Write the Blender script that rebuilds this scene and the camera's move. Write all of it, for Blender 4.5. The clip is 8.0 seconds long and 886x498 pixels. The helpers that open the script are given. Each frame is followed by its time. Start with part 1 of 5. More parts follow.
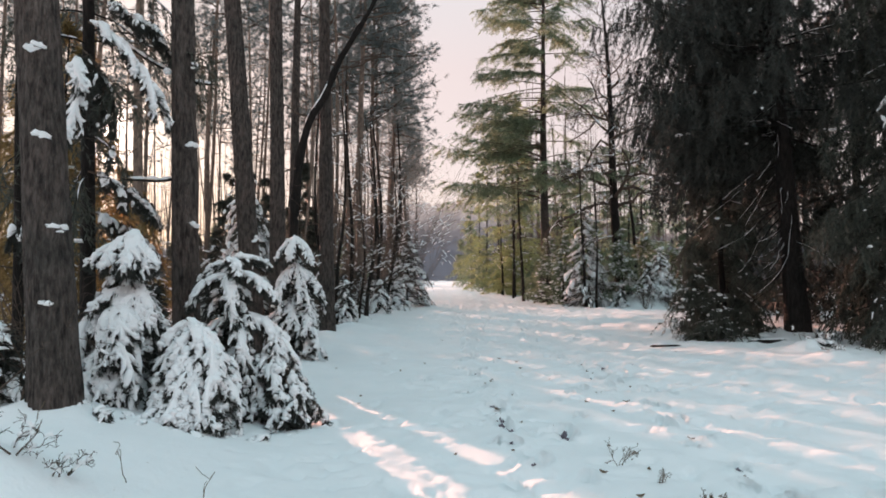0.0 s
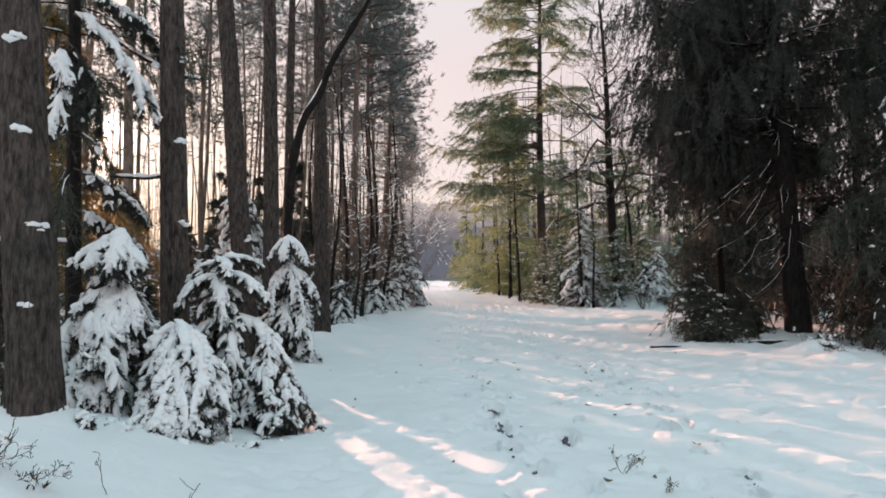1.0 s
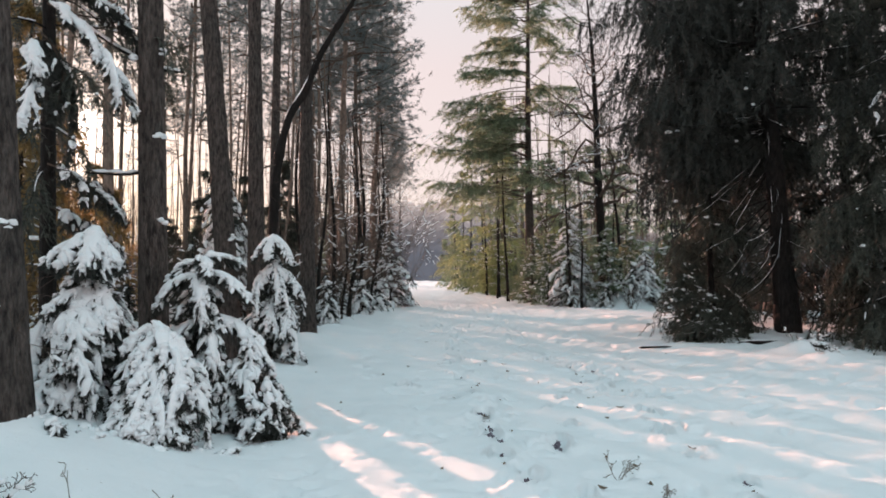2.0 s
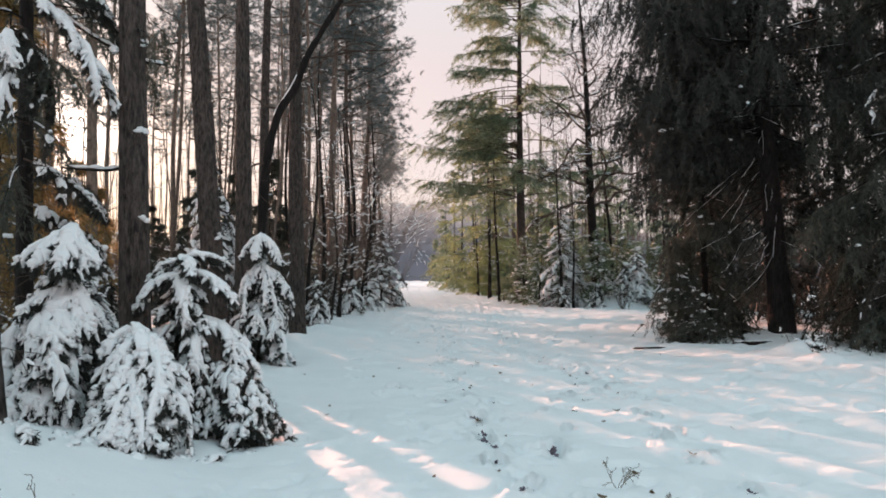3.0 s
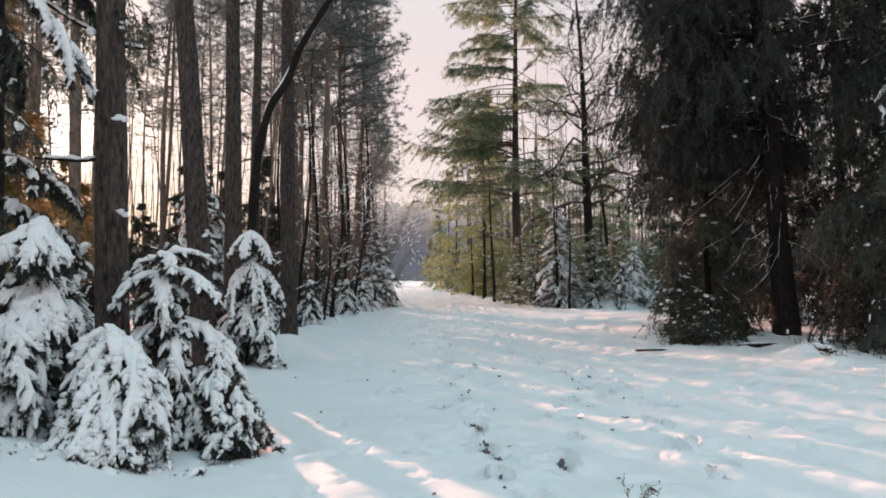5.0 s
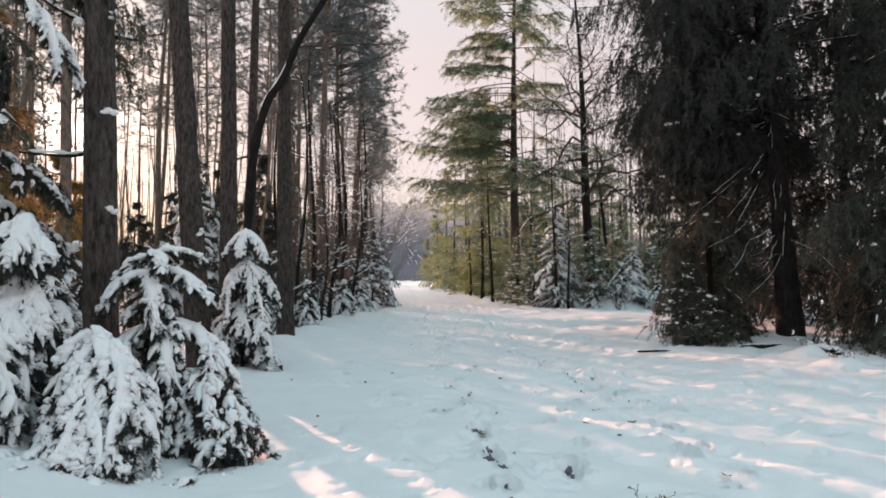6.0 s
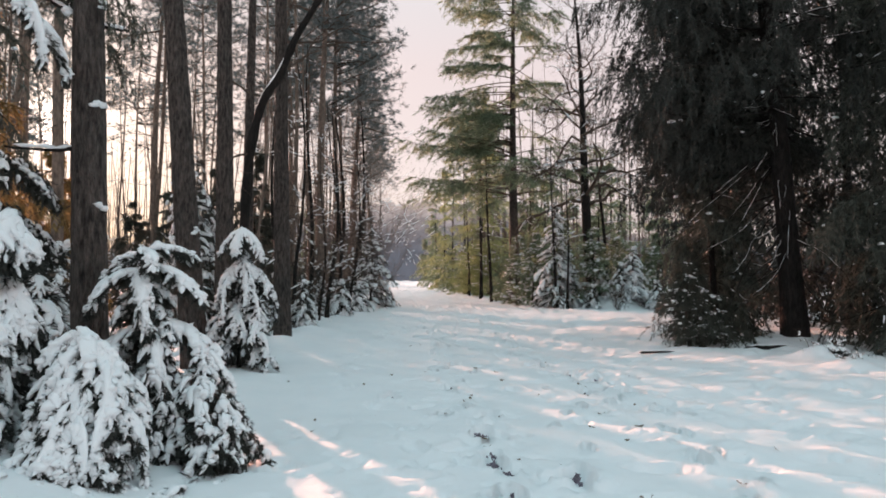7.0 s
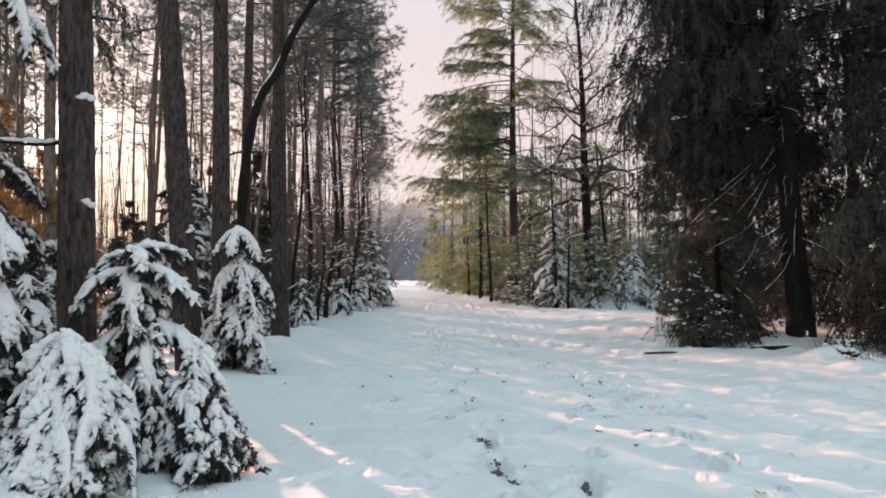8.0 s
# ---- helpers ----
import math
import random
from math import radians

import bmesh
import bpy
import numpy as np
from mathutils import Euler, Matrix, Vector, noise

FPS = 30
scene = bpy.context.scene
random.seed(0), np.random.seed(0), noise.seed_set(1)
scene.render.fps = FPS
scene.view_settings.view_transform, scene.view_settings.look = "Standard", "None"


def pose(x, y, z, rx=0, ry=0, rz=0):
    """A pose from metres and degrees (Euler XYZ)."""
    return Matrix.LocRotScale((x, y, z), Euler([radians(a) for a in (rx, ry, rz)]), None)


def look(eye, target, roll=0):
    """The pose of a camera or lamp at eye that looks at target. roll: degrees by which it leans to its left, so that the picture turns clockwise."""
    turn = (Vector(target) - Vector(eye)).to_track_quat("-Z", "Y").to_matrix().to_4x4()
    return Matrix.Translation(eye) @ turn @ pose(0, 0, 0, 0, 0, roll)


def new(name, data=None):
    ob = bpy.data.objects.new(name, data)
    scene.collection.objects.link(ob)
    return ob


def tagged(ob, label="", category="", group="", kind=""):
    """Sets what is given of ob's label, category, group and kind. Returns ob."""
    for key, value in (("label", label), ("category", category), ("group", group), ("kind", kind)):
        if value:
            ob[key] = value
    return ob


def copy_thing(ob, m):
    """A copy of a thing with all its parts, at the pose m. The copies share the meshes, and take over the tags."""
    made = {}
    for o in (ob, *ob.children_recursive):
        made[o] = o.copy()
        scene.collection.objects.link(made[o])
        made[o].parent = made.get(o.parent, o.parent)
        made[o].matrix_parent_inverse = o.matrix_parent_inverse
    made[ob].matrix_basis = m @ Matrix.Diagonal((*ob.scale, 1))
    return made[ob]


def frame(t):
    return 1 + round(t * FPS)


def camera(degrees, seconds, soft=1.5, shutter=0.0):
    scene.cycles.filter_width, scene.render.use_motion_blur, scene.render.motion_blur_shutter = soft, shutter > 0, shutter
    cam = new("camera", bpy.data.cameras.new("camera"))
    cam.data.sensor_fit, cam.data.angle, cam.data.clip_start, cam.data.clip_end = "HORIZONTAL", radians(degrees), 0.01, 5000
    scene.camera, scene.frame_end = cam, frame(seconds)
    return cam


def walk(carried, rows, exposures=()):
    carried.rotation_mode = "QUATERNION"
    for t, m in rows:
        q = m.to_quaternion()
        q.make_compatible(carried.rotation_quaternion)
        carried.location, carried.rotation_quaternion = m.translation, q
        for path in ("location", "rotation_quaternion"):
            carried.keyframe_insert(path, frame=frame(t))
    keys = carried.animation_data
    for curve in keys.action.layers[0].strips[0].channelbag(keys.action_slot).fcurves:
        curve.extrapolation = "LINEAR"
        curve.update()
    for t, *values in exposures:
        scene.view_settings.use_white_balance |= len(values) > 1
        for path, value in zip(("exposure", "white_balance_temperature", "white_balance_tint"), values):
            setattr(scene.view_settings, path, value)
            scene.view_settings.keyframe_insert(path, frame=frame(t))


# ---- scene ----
cam = camera(65.6, 8.0, soft=1.8)
METRES, EYE, TILT, LEAN, TURN = 1.9, 1.5, 3.0, 0.0, 0.0
ROWS = [
    (0.0, 0.0, 0.0, 0.0, 0.0, 0.0, -0.0),
    (0.5, -0.006, 0.0626, -0.0009, -0.1, -0.01, -0.01),
    (1.0, -0.0069, 0.1222, -0.0036, -0.35, 0.0, 0.0),
    (1.5, -0.0073, 0.1793, -0.0069, -0.84, -0.0, -0.01),
    (3.0, -0.0108, 0.3617, -0.0184, -2.12, 0.02, -0.06),
    (3.5, -0.0136, 0.4212, -0.0195, -2.28, 0.03, -0.09),
    (4.0, -0.018, 0.481, -0.0238, -2.42, 0.03, -0.11),
    (4.5, -0.0232, 0.541, -0.0305, -2.53, 0.03, -0.17),
    (6.0, -0.0467, 0.7371, -0.0395, -2.87, 0.01, -0.27),
    (6.5, -0.0527, 0.7992, -0.0432, -2.97, 0.03, -0.27),
    (7.0, -0.0592, 0.8627, -0.0489, -3.04, 0.02, -0.31),
    (7.5, -0.063, 0.9278, -0.0539, -3.08, 0.01, -0.29),
    (8.0, -0.0644, 0.995, -0.057, -3.11, -0.01, -0.27),
]
walk(cam, [(t, pose(0, 0, EYE, TILT, LEAN, TURN) @ pose(METRES * x, METRES * y, METRES * z, 90 + pitch, roll, yaw)) for t, x, y, z, yaw, pitch, roll in ROWS],
     exposures=[(0.0, 1.38, 6820, 21), (8.0, 1.38, 6820, 21)])

# ---- world and sun ----
SUN_EL, SUN_AZ = radians(11.4), radians(26.6)      # the sun stands ahead and to the left of the path
sun_dir = Vector((-math.sin(SUN_AZ) * math.cos(SUN_EL), math.cos(SUN_AZ) * math.cos(SUN_EL), math.sin(SUN_EL)))
world = bpy.data.worlds.new("winter_sky")
scene.world = world
world.use_nodes = True
wn = world.node_tree.nodes
sky = wn.new("ShaderNodeTexSky")
sky.sky_type = "NISHITA"
sky.sun_disc = False
sky.sun_elevation = SUN_EL
sky.sun_rotation = -SUN_AZ
sky.air_density, sky.dust_density, sky.ozone_density = 1.0, 0.9, 0.7
wn["Background"].inputs["Strength"].default_value = 0.15
toward = wn.new("ShaderNodeTexCoord")
height = wn.new("ShaderNodeSeparateXYZ")
tint = wn.new("ShaderNodeValToRGB")                # rosy haze low down that clears to pale blue overhead
tint.color_ramp.elements[0].position, tint.color_ramp.elements[0].color = 0.30, (2.0, 1.84, 1.78, 1)
tint.color_ramp.elements[1].position, tint.color_ramp.elements[1].color = 0.85, (1.45, 2.4, 2.6, 1)
world.node_tree.links.new(toward.outputs["Generated"], height.inputs[0])
world.node_tree.links.new(height.outputs["Z"], tint.inputs["Fac"])
veil = wn.new("ShaderNodeMix")                     # the haze lies before the clear sky
veil.data_type = "RGBA"
veil.inputs["Factor"].default_value = 0.95
world.node_tree.links.new(tint.outputs["Color"], veil.inputs[7])
world.node_tree.links.new(sky.outputs["Color"], veil.inputs[6])
# the bright aureole of the low sun in the hazy sky
nearness = wn.new("ShaderNodeVectorMath")
nearness.operation = "DOT_PRODUCT"
nearness.inputs[1].default_value = sun_dir
world.node_tree.links.new(toward.outputs["Generated"], nearness.inputs[0])
sky_colour = veil.outputs[2]
for power, bright, colour in ((1500, 9.0, (1.0, 0.90, 0.76)), (150, 0.6, (1.0, 0.88, 0.76))):
    above = wn.new("ShaderNodeMath")
    above.operation = "MAXIMUM"
    world.node_tree.links.new(nearness.outputs["Value"], above.inputs[0])
    fall = wn.new("ShaderNodeMath")
    fall.operation, fall.inputs[1].default_value = "POWER", power
    world.node_tree.links.new(above.outputs[0], fall.inputs[0])
    halo = wn.new("ShaderNodeMix")
    halo.data_type, halo.blend_type = "RGBA", "ADD"
    halo.clamp_factor = False
    halo.inputs[7].default_value = (*[bright * q for q in colour], 1)
    world.node_tree.links.new(fall.outputs[0], halo.inputs["Factor"])
    world.node_tree.links.new(sky_colour, halo.inputs[6])
    sky_colour = halo.outputs[2]
world.node_tree.links.new(sky_colour, wn["Background"].inputs["Color"])
sun_data = bpy.data.lights.new("sun", "SUN")
sun_data.energy, sun_data.angle, sun_data.color = 3.8, radians(0.6), (1.0, 0.52, 0.38)
sun_ob = new("sun", sun_data)
sun_ob.matrix_world = look(sun_dir * 60, (0, 0, 0))


# ---- materials ----
def material(name):
    m = bpy.data.materials.new(name)
    m.use_nodes = True
    return m, m.node_tree.nodes, m.node_tree.links, m.node_tree.nodes["Principled BSDF"]


def ramp_node(nodes, stops):
    r = nodes.new("ShaderNodeValToRGB")
    el = r.color_ramp.elements
    el[0].position, el[0].color = stops[0][0], (*stops[0][1], 1)
    el[1].position, el[1].color = stops[-1][0], (*stops[-1][1], 1)
    for p, c in stops[1:-1]:
        e = el.new(p)
        e.color = (*c, 1)
    return r


def noise_node(nodes, links, coord, scale, detail=5, rough=0.6, stretch=(1, 1, 1)):
    mp = nodes.new("ShaderNodeMapping")
    mp.inputs["Scale"].default_value = stretch
    links.new(coord, mp.inputs["Vector"])
    n = nodes.new("ShaderNodeTexNoise")
    n.inputs["Scale"].default_value, n.inputs["Detail"].default_value, n.inputs["Roughness"].default_value = scale, detail, rough
    links.new(mp.outputs["Vector"], n.inputs["Vector"])
    return n


def snow_material(name, grain=0.02, litter=False):
    m, nodes, links, b = material(name)
    co = nodes.new("ShaderNodeNewGeometry").outputs["Position"]
    n1 = noise_node(nodes, links, co, 1.3, 4)
    r = ramp_node(nodes, [(0.3, (0.85, 0.885, 0.905)), (0.7, (0.91, 0.93, 0.945))])
    links.new(n1.outputs["Fac"], r.inputs["Fac"])
    colour = r.outputs["Color"]
    if litter:
        # scattered needles and bark crumbs lying on the snow
        v = nodes.new("ShaderNodeTexNoise")
        v.inputs["Scale"].default_value, v.inputs["Detail"].default_value = 38, 3
        links.new(co, v.inputs["Vector"])
        r2 = ramp_node(nodes, [(0.70, (0, 0, 0)), (0.78, (1, 1, 1))])
        links.new(v.outputs["Fac"], r2.inputs["Fac"])
        big = noise_node(nodes, links, co, 0.7, 3)
        r3 = ramp_node(nodes, [(0.5, (0, 0, 0)), (0.7, (1, 1, 1))])
        links.new(big.outputs["Fac"], r3.inputs["Fac"])
        mul = nodes.new("ShaderNodeMath")
        mul.operation = "MULTIPLY"
        links.new(r2.outputs["Color"], mul.inputs[0])
        links.new(r3.outputs["Color"], mul.inputs[1])
        mix = nodes.new("ShaderNodeMix")
        mix.data_type = "RGBA"
        links.new(mul.outputs[0], mix.inputs["Factor"])
        links.new(colour, mix.inputs[6])
        mix.inputs[7].default_value = (0.32, 0.25, 0.19, 1)
        colour = mix.outputs[2]
    links.new(colour, b.inputs["Base Color"])
    b.inputs["Roughness"].default_value = 0.75
    b.inputs["Specular IOR Level"].default_value = 0.25
    n2 = noise_node(nodes, links, co, 9, 8, 0.7)
    bump = nodes.new("ShaderNodeBump")
    bump.inputs["Strength"].default_value, bump.inputs["Distance"].default_value = 0.6, grain
    links.new(n2.outputs["Fac"], bump.inputs["Height"])
    links.new(bump.outputs["Normal"], b.inputs["Normal"])
    return m


def bark_material(name, dark, light, scale=1.0, depth=0.02):
    m, nodes, links, b = material(name)
    co = nodes.new("ShaderNodeTexCoord").outputs["Object"]
    n1 = noise_node(nodes, links, co, 14 * scale, 8, 0.7, (1, 1, 0.25))
    n2 = noise_node(nodes, links, co, 1.1, 3)
    v = nodes.new("ShaderNodeTexVoronoi")
    v.feature = "DISTANCE_TO_EDGE"
    v.inputs["Scale"].default_value = 16 * scale
    mp = nodes.new("ShaderNodeMapping")
    mp.inputs["Scale"].default_value = (1, 1, 0.3)
    links.new(co, mp.inputs["Vector"])
    links.new(mp.outputs["Vector"], v.inputs["Vector"])
    r = ramp_node(nodes, [(0.36, dark), (0.66, light)])
    links.new(n1.outputs["Fac"], r.inputs["Fac"])
    mix = nodes.new("ShaderNodeMix")
    mix.data_type, mix.blend_type = "RGBA", "MULTIPLY"
    r2 = ramp_node(nodes, [(0.3, (0.65, 0.68, 0.66)), (0.7, (1.1, 1.0, 0.95))])
    links.new(n2.outputs["Fac"], r2.inputs["Fac"])
    mix.inputs["Factor"].default_value = 1
    links.new(r.outputs["Color"], mix.inputs[6])
    links.new(r2.outputs["Color"], mix.inputs[7])
    links.new(mix.outputs[2], b.inputs["Base Color"])
    b.inputs["Roughness"].default_value = 0.9
    b.inputs["Specular IOR Level"].default_value = 0.2
    add = nodes.new("ShaderNodeMath")
    add.operation = "MULTIPLY_ADD"
    r3 = ramp_node(nodes, [(0.0, (0, 0, 0)), (0.25, (1, 1, 1))])
    links.new(v.outputs["Distance"], r3.inputs["Fac"])
    links.new(r3.outputs["Color"], add.inputs[0])
    add.inputs[1].default_value = 0.6
    links.new(n1.outputs["Fac"], add.inputs[2])
    bump = nodes.new("ShaderNodeBump")
    bump.inputs["Strength"].default_value, bump.inputs["Distance"].default_value = 0.9, depth
    links.new(add.outputs[0], bump.inputs["Height"])
    links.new(bump.outputs["Normal"], b.inputs["Normal"])
    return m


def needle_material(name, a, c, glow=0.4):
    """Needles: each spray its own shade between a and c; thin, so that light from behind comes through."""
    m, nodes, links, b = material(name)
    g = nodes.new("ShaderNodeNewGeometry")
    r = ramp_node(nodes, [(0.0, a), (1.0, c)])
    links.new(g.outputs["Random Per Island"], r.inputs["Fac"])
    links.new(r.outputs["Color"], b.inputs["Base Color"])
    b.inputs["Roughness"].default_value = 0.55
    b.inputs["Specular IOR Level"].default_value = 0.3
    tr = nodes.new("ShaderNodeBsdfTranslucent")
    links.new(r.outputs["Color"], tr.inputs["Color"])
    mx = nodes.new("ShaderNodeMixShader")
    mx.inputs[0].default_value = glow
    links.new(b.outputs[0], mx.inputs[1])
    links.new(tr.outputs[0], mx.inputs[2])
    links.new(mx.outputs[0], nodes["Material Output"].inputs["Surface"])
    return m


M_GROUND = snow_material("trodden_snow", 0.03, True)
M_SNOW = snow_material("fresh_snow", 0.015)
M_PINE = bark_material("pine_bark", (0.024, 0.021, 0.021), (0.155, 0.138, 0.130), 1.7, 0.04)
M_PINE_UP = bark_material("young_pine_bark", (0.10, 0.080, 0.070), (0.31, 0.25, 0.215), 1.6, 0.01)
M_SPRUCE = bark_material("spruce_bark", (0.009, 0.008, 0.0078), (0.030, 0.027, 0.026), 1.6, 0.012)
M_TWIG = bark_material("twig_bark", (0.05, 0.040, 0.034), (0.16, 0.125, 0.105), 4, 0.003)
M_WEED = bark_material("dry_stalk", (0.10, 0.075, 0.055), (0.22, 0.17, 0.12), 8, 0.001)
M_N_SPRUCE = needle_material("spruce_needles", (0.020, 0.023, 0.021), (0.068, 0.073, 0.064), 0.2)
M_N_PINE = needle_material("pine_needles", (0.08, 0.110, 0.113), (0.225, 0.275, 0.278), 0.58)
# bright yellow-green: sunlight through the needles is put into their colour
M_N_SUNLIT = needle_material("sunlit_yellow_green_needles", (0.145, 0.182, 0.085), (0.42, 0.485, 0.235), 0.65)
M_N_DUSK = needle_material("dusky_spruce_needles", (0.036, 0.042, 0.036), (0.120, 0.132, 0.108), 0.35)
M_N_FIR = needle_material("green_needles", (0.092, 0.130, 0.092), (0.30, 0.375, 0.24), 0.62)
# gold of the sun shining through, put into the needle colour
M_N_GOLD_LIT = needle_material("backlit_gold_needles", (0.14, 0.095, 0.04), (0.38, 0.27, 0.12), 0.6)
M_MAUVE = needle_material("mauve_leaves", (0.07, 0.055, 0.075), (0.19, 0.15, 0.18), 0.1)
M_LEAF = needle_material("withered_leaves", (0.10, 0.07, 0.045), (0.25, 0.18, 0.12), 0.4)


# ---- mesh helpers ----
class Geo:
    """Vertices and faces gathered from arrays, then made into one mesh."""

    def __init__(self):
        self.v, self.f3, self.f4, self.n = [], [], [], 0

    def add(self, v, f3=None, f4=None):
        v = np.asarray(v, np.float32).reshape(-1, 3)
        if f3 is not None and len(f3):
            self.f3.append(np.asarray(f3, np.int64) + self.n)
        if f4 is not None and len(f4):
            self.f4.append(np.asarray(f4, np.int64) + self.n)
        self.v.append(v)
        self.n += len(v)
        return self

    def join(self, other):
        for v in other.v[:1] if len(other.v) == 1 else [np.concatenate(other.v)] if other.v else []:
            f3 = np.concatenate(other.f3) if other.f3 else None
            f4 = np.concatenate(other.f4) if other.f4 else None
            self.add(v, f3, f4)
        return self

    def tube(self, c, r, sides=6, flat=1.0, lumpy=None):
        v, f = tubes(c, r, sides, flat)
        if lumpy is not None:
            v = v + lumpy.normal(size=v.shape) * np.repeat(np.asarray(r).ravel(), sides)[:, None] * 0.10
        return self.add(v, None, f)

    def mesh(self, name, mat, smooth=False):
        v = np.concatenate(self.v) if self.v else np.zeros((0, 3), np.float32)
        f3 = np.concatenate(self.f3) if self.f3 else np.zeros((0, 3), np.int64)
        f4 = np.concatenate(self.f4) if self.f4 else np.zeros((0, 4), np.int64)
        me = bpy.data.meshes.new(name)
        me.vertices.add(len(v))
        me.vertices.foreach_set("co", v.ravel())
        me.loops.add(f3.size + f4.size)
        me.loops.foreach_set("vertex_index", np.concatenate([f3.ravel(), f4.ravel()]).astype(np.int32))
        me.polygons.add(len(f3) + len(f4))
        start = np.concatenate([np.arange(len(f3)) * 3, f3.size + np.arange(len(f4)) * 4]).astype(np.int32)
        me.polygons.foreach_set("loop_start", start)
        me.polygons.foreach_set("use_smooth", np.full(len(start), smooth))
        me.materials.append(mat)
        me.update()
        me.validate()
        return me


def unit(a):
    return a / np.maximum(np.linalg.norm(a, axis=-1, keepdims=True), 1e-9)


def tubes(c, r, sides=6, flat=1.0, ref=None):
    """Round or flattened tubes: centres c (b, n, 3), radii r (b, n). Vertices and four-sided faces."""
    c, r = np.asarray(c, float), np.asarray(r, float)
    b, n, _ = c.shape
    t = unit(np.gradient(c, axis=1))
    if ref is None:
        up = np.abs(t[:, :, 2].mean(1)) > 0.8
        ref = np.where(up[:, None, None], np.array([0, 1.0, 0.02]), np.array([0.02, 0.01, 1.0]))
    s = unit(np.cross(t, np.broadcast_to(ref, t.shape)))
    u = np.cross(s, t)
    a = np.arange(sides) * 2 * math.pi / sides
    v = c[:, :, None] + r[:, :, None, None] * (np.cos(a)[:, None] * s[:, :, None] + flat * np.sin(a)[:, None] * u[:, :, None])
    i = np.arange(b * n * sides).reshape(b, n, sides)
    j = np.roll(i, -1, 2)
    f = np.stack([i[:, :-1], j[:, :-1], j[:, 1:], i[:, 1:]], -1).reshape(-1, 4)
    return v.reshape(-1, 3), f


def needles(rng, p, d, n, length, width, spread):
    """n slim triangles from each point p, splayed about the direction d."""
    p, d = np.repeat(p, n, 0), np.repeat(unit(d), n, 0)
    m = len(p)
    w = unit(d + spread * rng.normal(size=(m, 3)))
    ln = length * rng.uniform(0.6, 1.25, (m, 1))
    s = unit(np.cross(w, rng.normal(size=(m, 3)))) * width * 0.5
    base = p + d * length * rng.uniform(-0.35, 0.35, (m, 1))
    v = np.stack([base - s, base + s, base + w * ln], 1).reshape(-1, 3)
    return v, np.arange(3 * m).reshape(-1, 3)


def slim(rng, p, d, width):
    """One slim blade from each point p along the vector d: a twig too thin to be round."""
    s = unit(np.cross(d, rng.normal(size=d.shape))) * width * 0.5
    v = np.stack([p - s, p + s, p + d], 1).reshape(-1, 3)
    return v, np.arange(len(v)).reshape(-1, 3)


def lumps(rng, p, size):
    """Rounded lumps of snow: a squashed low ball at each point p with half sizes size (m, 3)."""
    ring = []
    for el, k in ((-90, 1), (-35, 7), (10, 7), (50, 7), (90, 1)):
        for q in range(k):
            a = 2 * math.pi * q / k + (0.4 if el == 10 else 0)
            ring.append((math.cos(radians(el)) * math.cos(a), math.cos(radians(el)) * math.sin(a), math.sin(radians(el))))
    ball = np.array(ring)
    m = len(p)
    jit = 1 + 0.22 * rng.normal(size=(m, len(ball), 1))
    a = rng.uniform(0, 2 * math.pi, m)
    q = ball[None] * jit * size[:, None, :]
    v = np.stack([q[..., 0] * np.cos(a)[:, None] - q[..., 1] * np.sin(a)[:, None], q[..., 0] * np.sin(a)[:, None] + q[..., 1] * np.cos(a)[:, None], q[..., 2]], -1) + p[:, None]
    f3, f4 = [], []
    for q in range(7):
        nx = (q + 1) % 7
        f3.append((0, 1 + nx, 1 + q))
        f3.append((22, 15 + q, 15 + nx))
        for lo in (1, 8):
            f4.append((lo + q, lo + nx, lo + 7 + nx, lo + 7 + q))
    off = (np.arange(m) * 23)[:, None, None]
    return v.reshape(-1, 3), (np.array(f3)[None] + off).reshape(-1, 3), (np.array(f4)[None] + off).reshape(-1, 4)


def part(name, geo, mat, parent, label="", smooth=False, at=None):
    me = geo if isinstance(geo, bpy.types.Mesh) else geo.mesh(name, mat, smooth)
    ob = new(name, me)
    ob.parent = parent
    if at is not None:
        ob.matrix_basis = at
    return tagged(ob, label)


def thing(name, at, label, category, group="", kind=""):
    ob = new(name)
    ob.empty_display_size = 0.2
    ob.matrix_basis = at
    return tagged(ob, label, category, group, kind)


TABLE = np.random.default_rng(11).random((64, 64))


def vnoise(x, y):
    """Smooth value noise between -1 and 1."""
    xi, yi = np.floor(x).astype(int), np.floor(y).astype(int)
    fx, fy = x - xi, y - yi
    fx, fy = fx * fx * (3 - 2 * fx), fy * fy * (3 - 2 * fy)
    a, b = TABLE[xi % 64, yi % 64], TABLE[(xi + 1) % 64, yi % 64]
    c, d = TABLE[xi % 64, (yi + 1) % 64], TABLE[(xi + 1) % 64, (yi + 1) % 64]
    return 2 * ((a * (1 - fx) + b * fx) * (1 - fy) + (c * (1 - fx) + d * fx) * fy) - 1


def smooth_step(a, b, x):
    t = np.clip((x - a) / (b - a), 0, 1)
    return t * t * (3 - 2 * t)


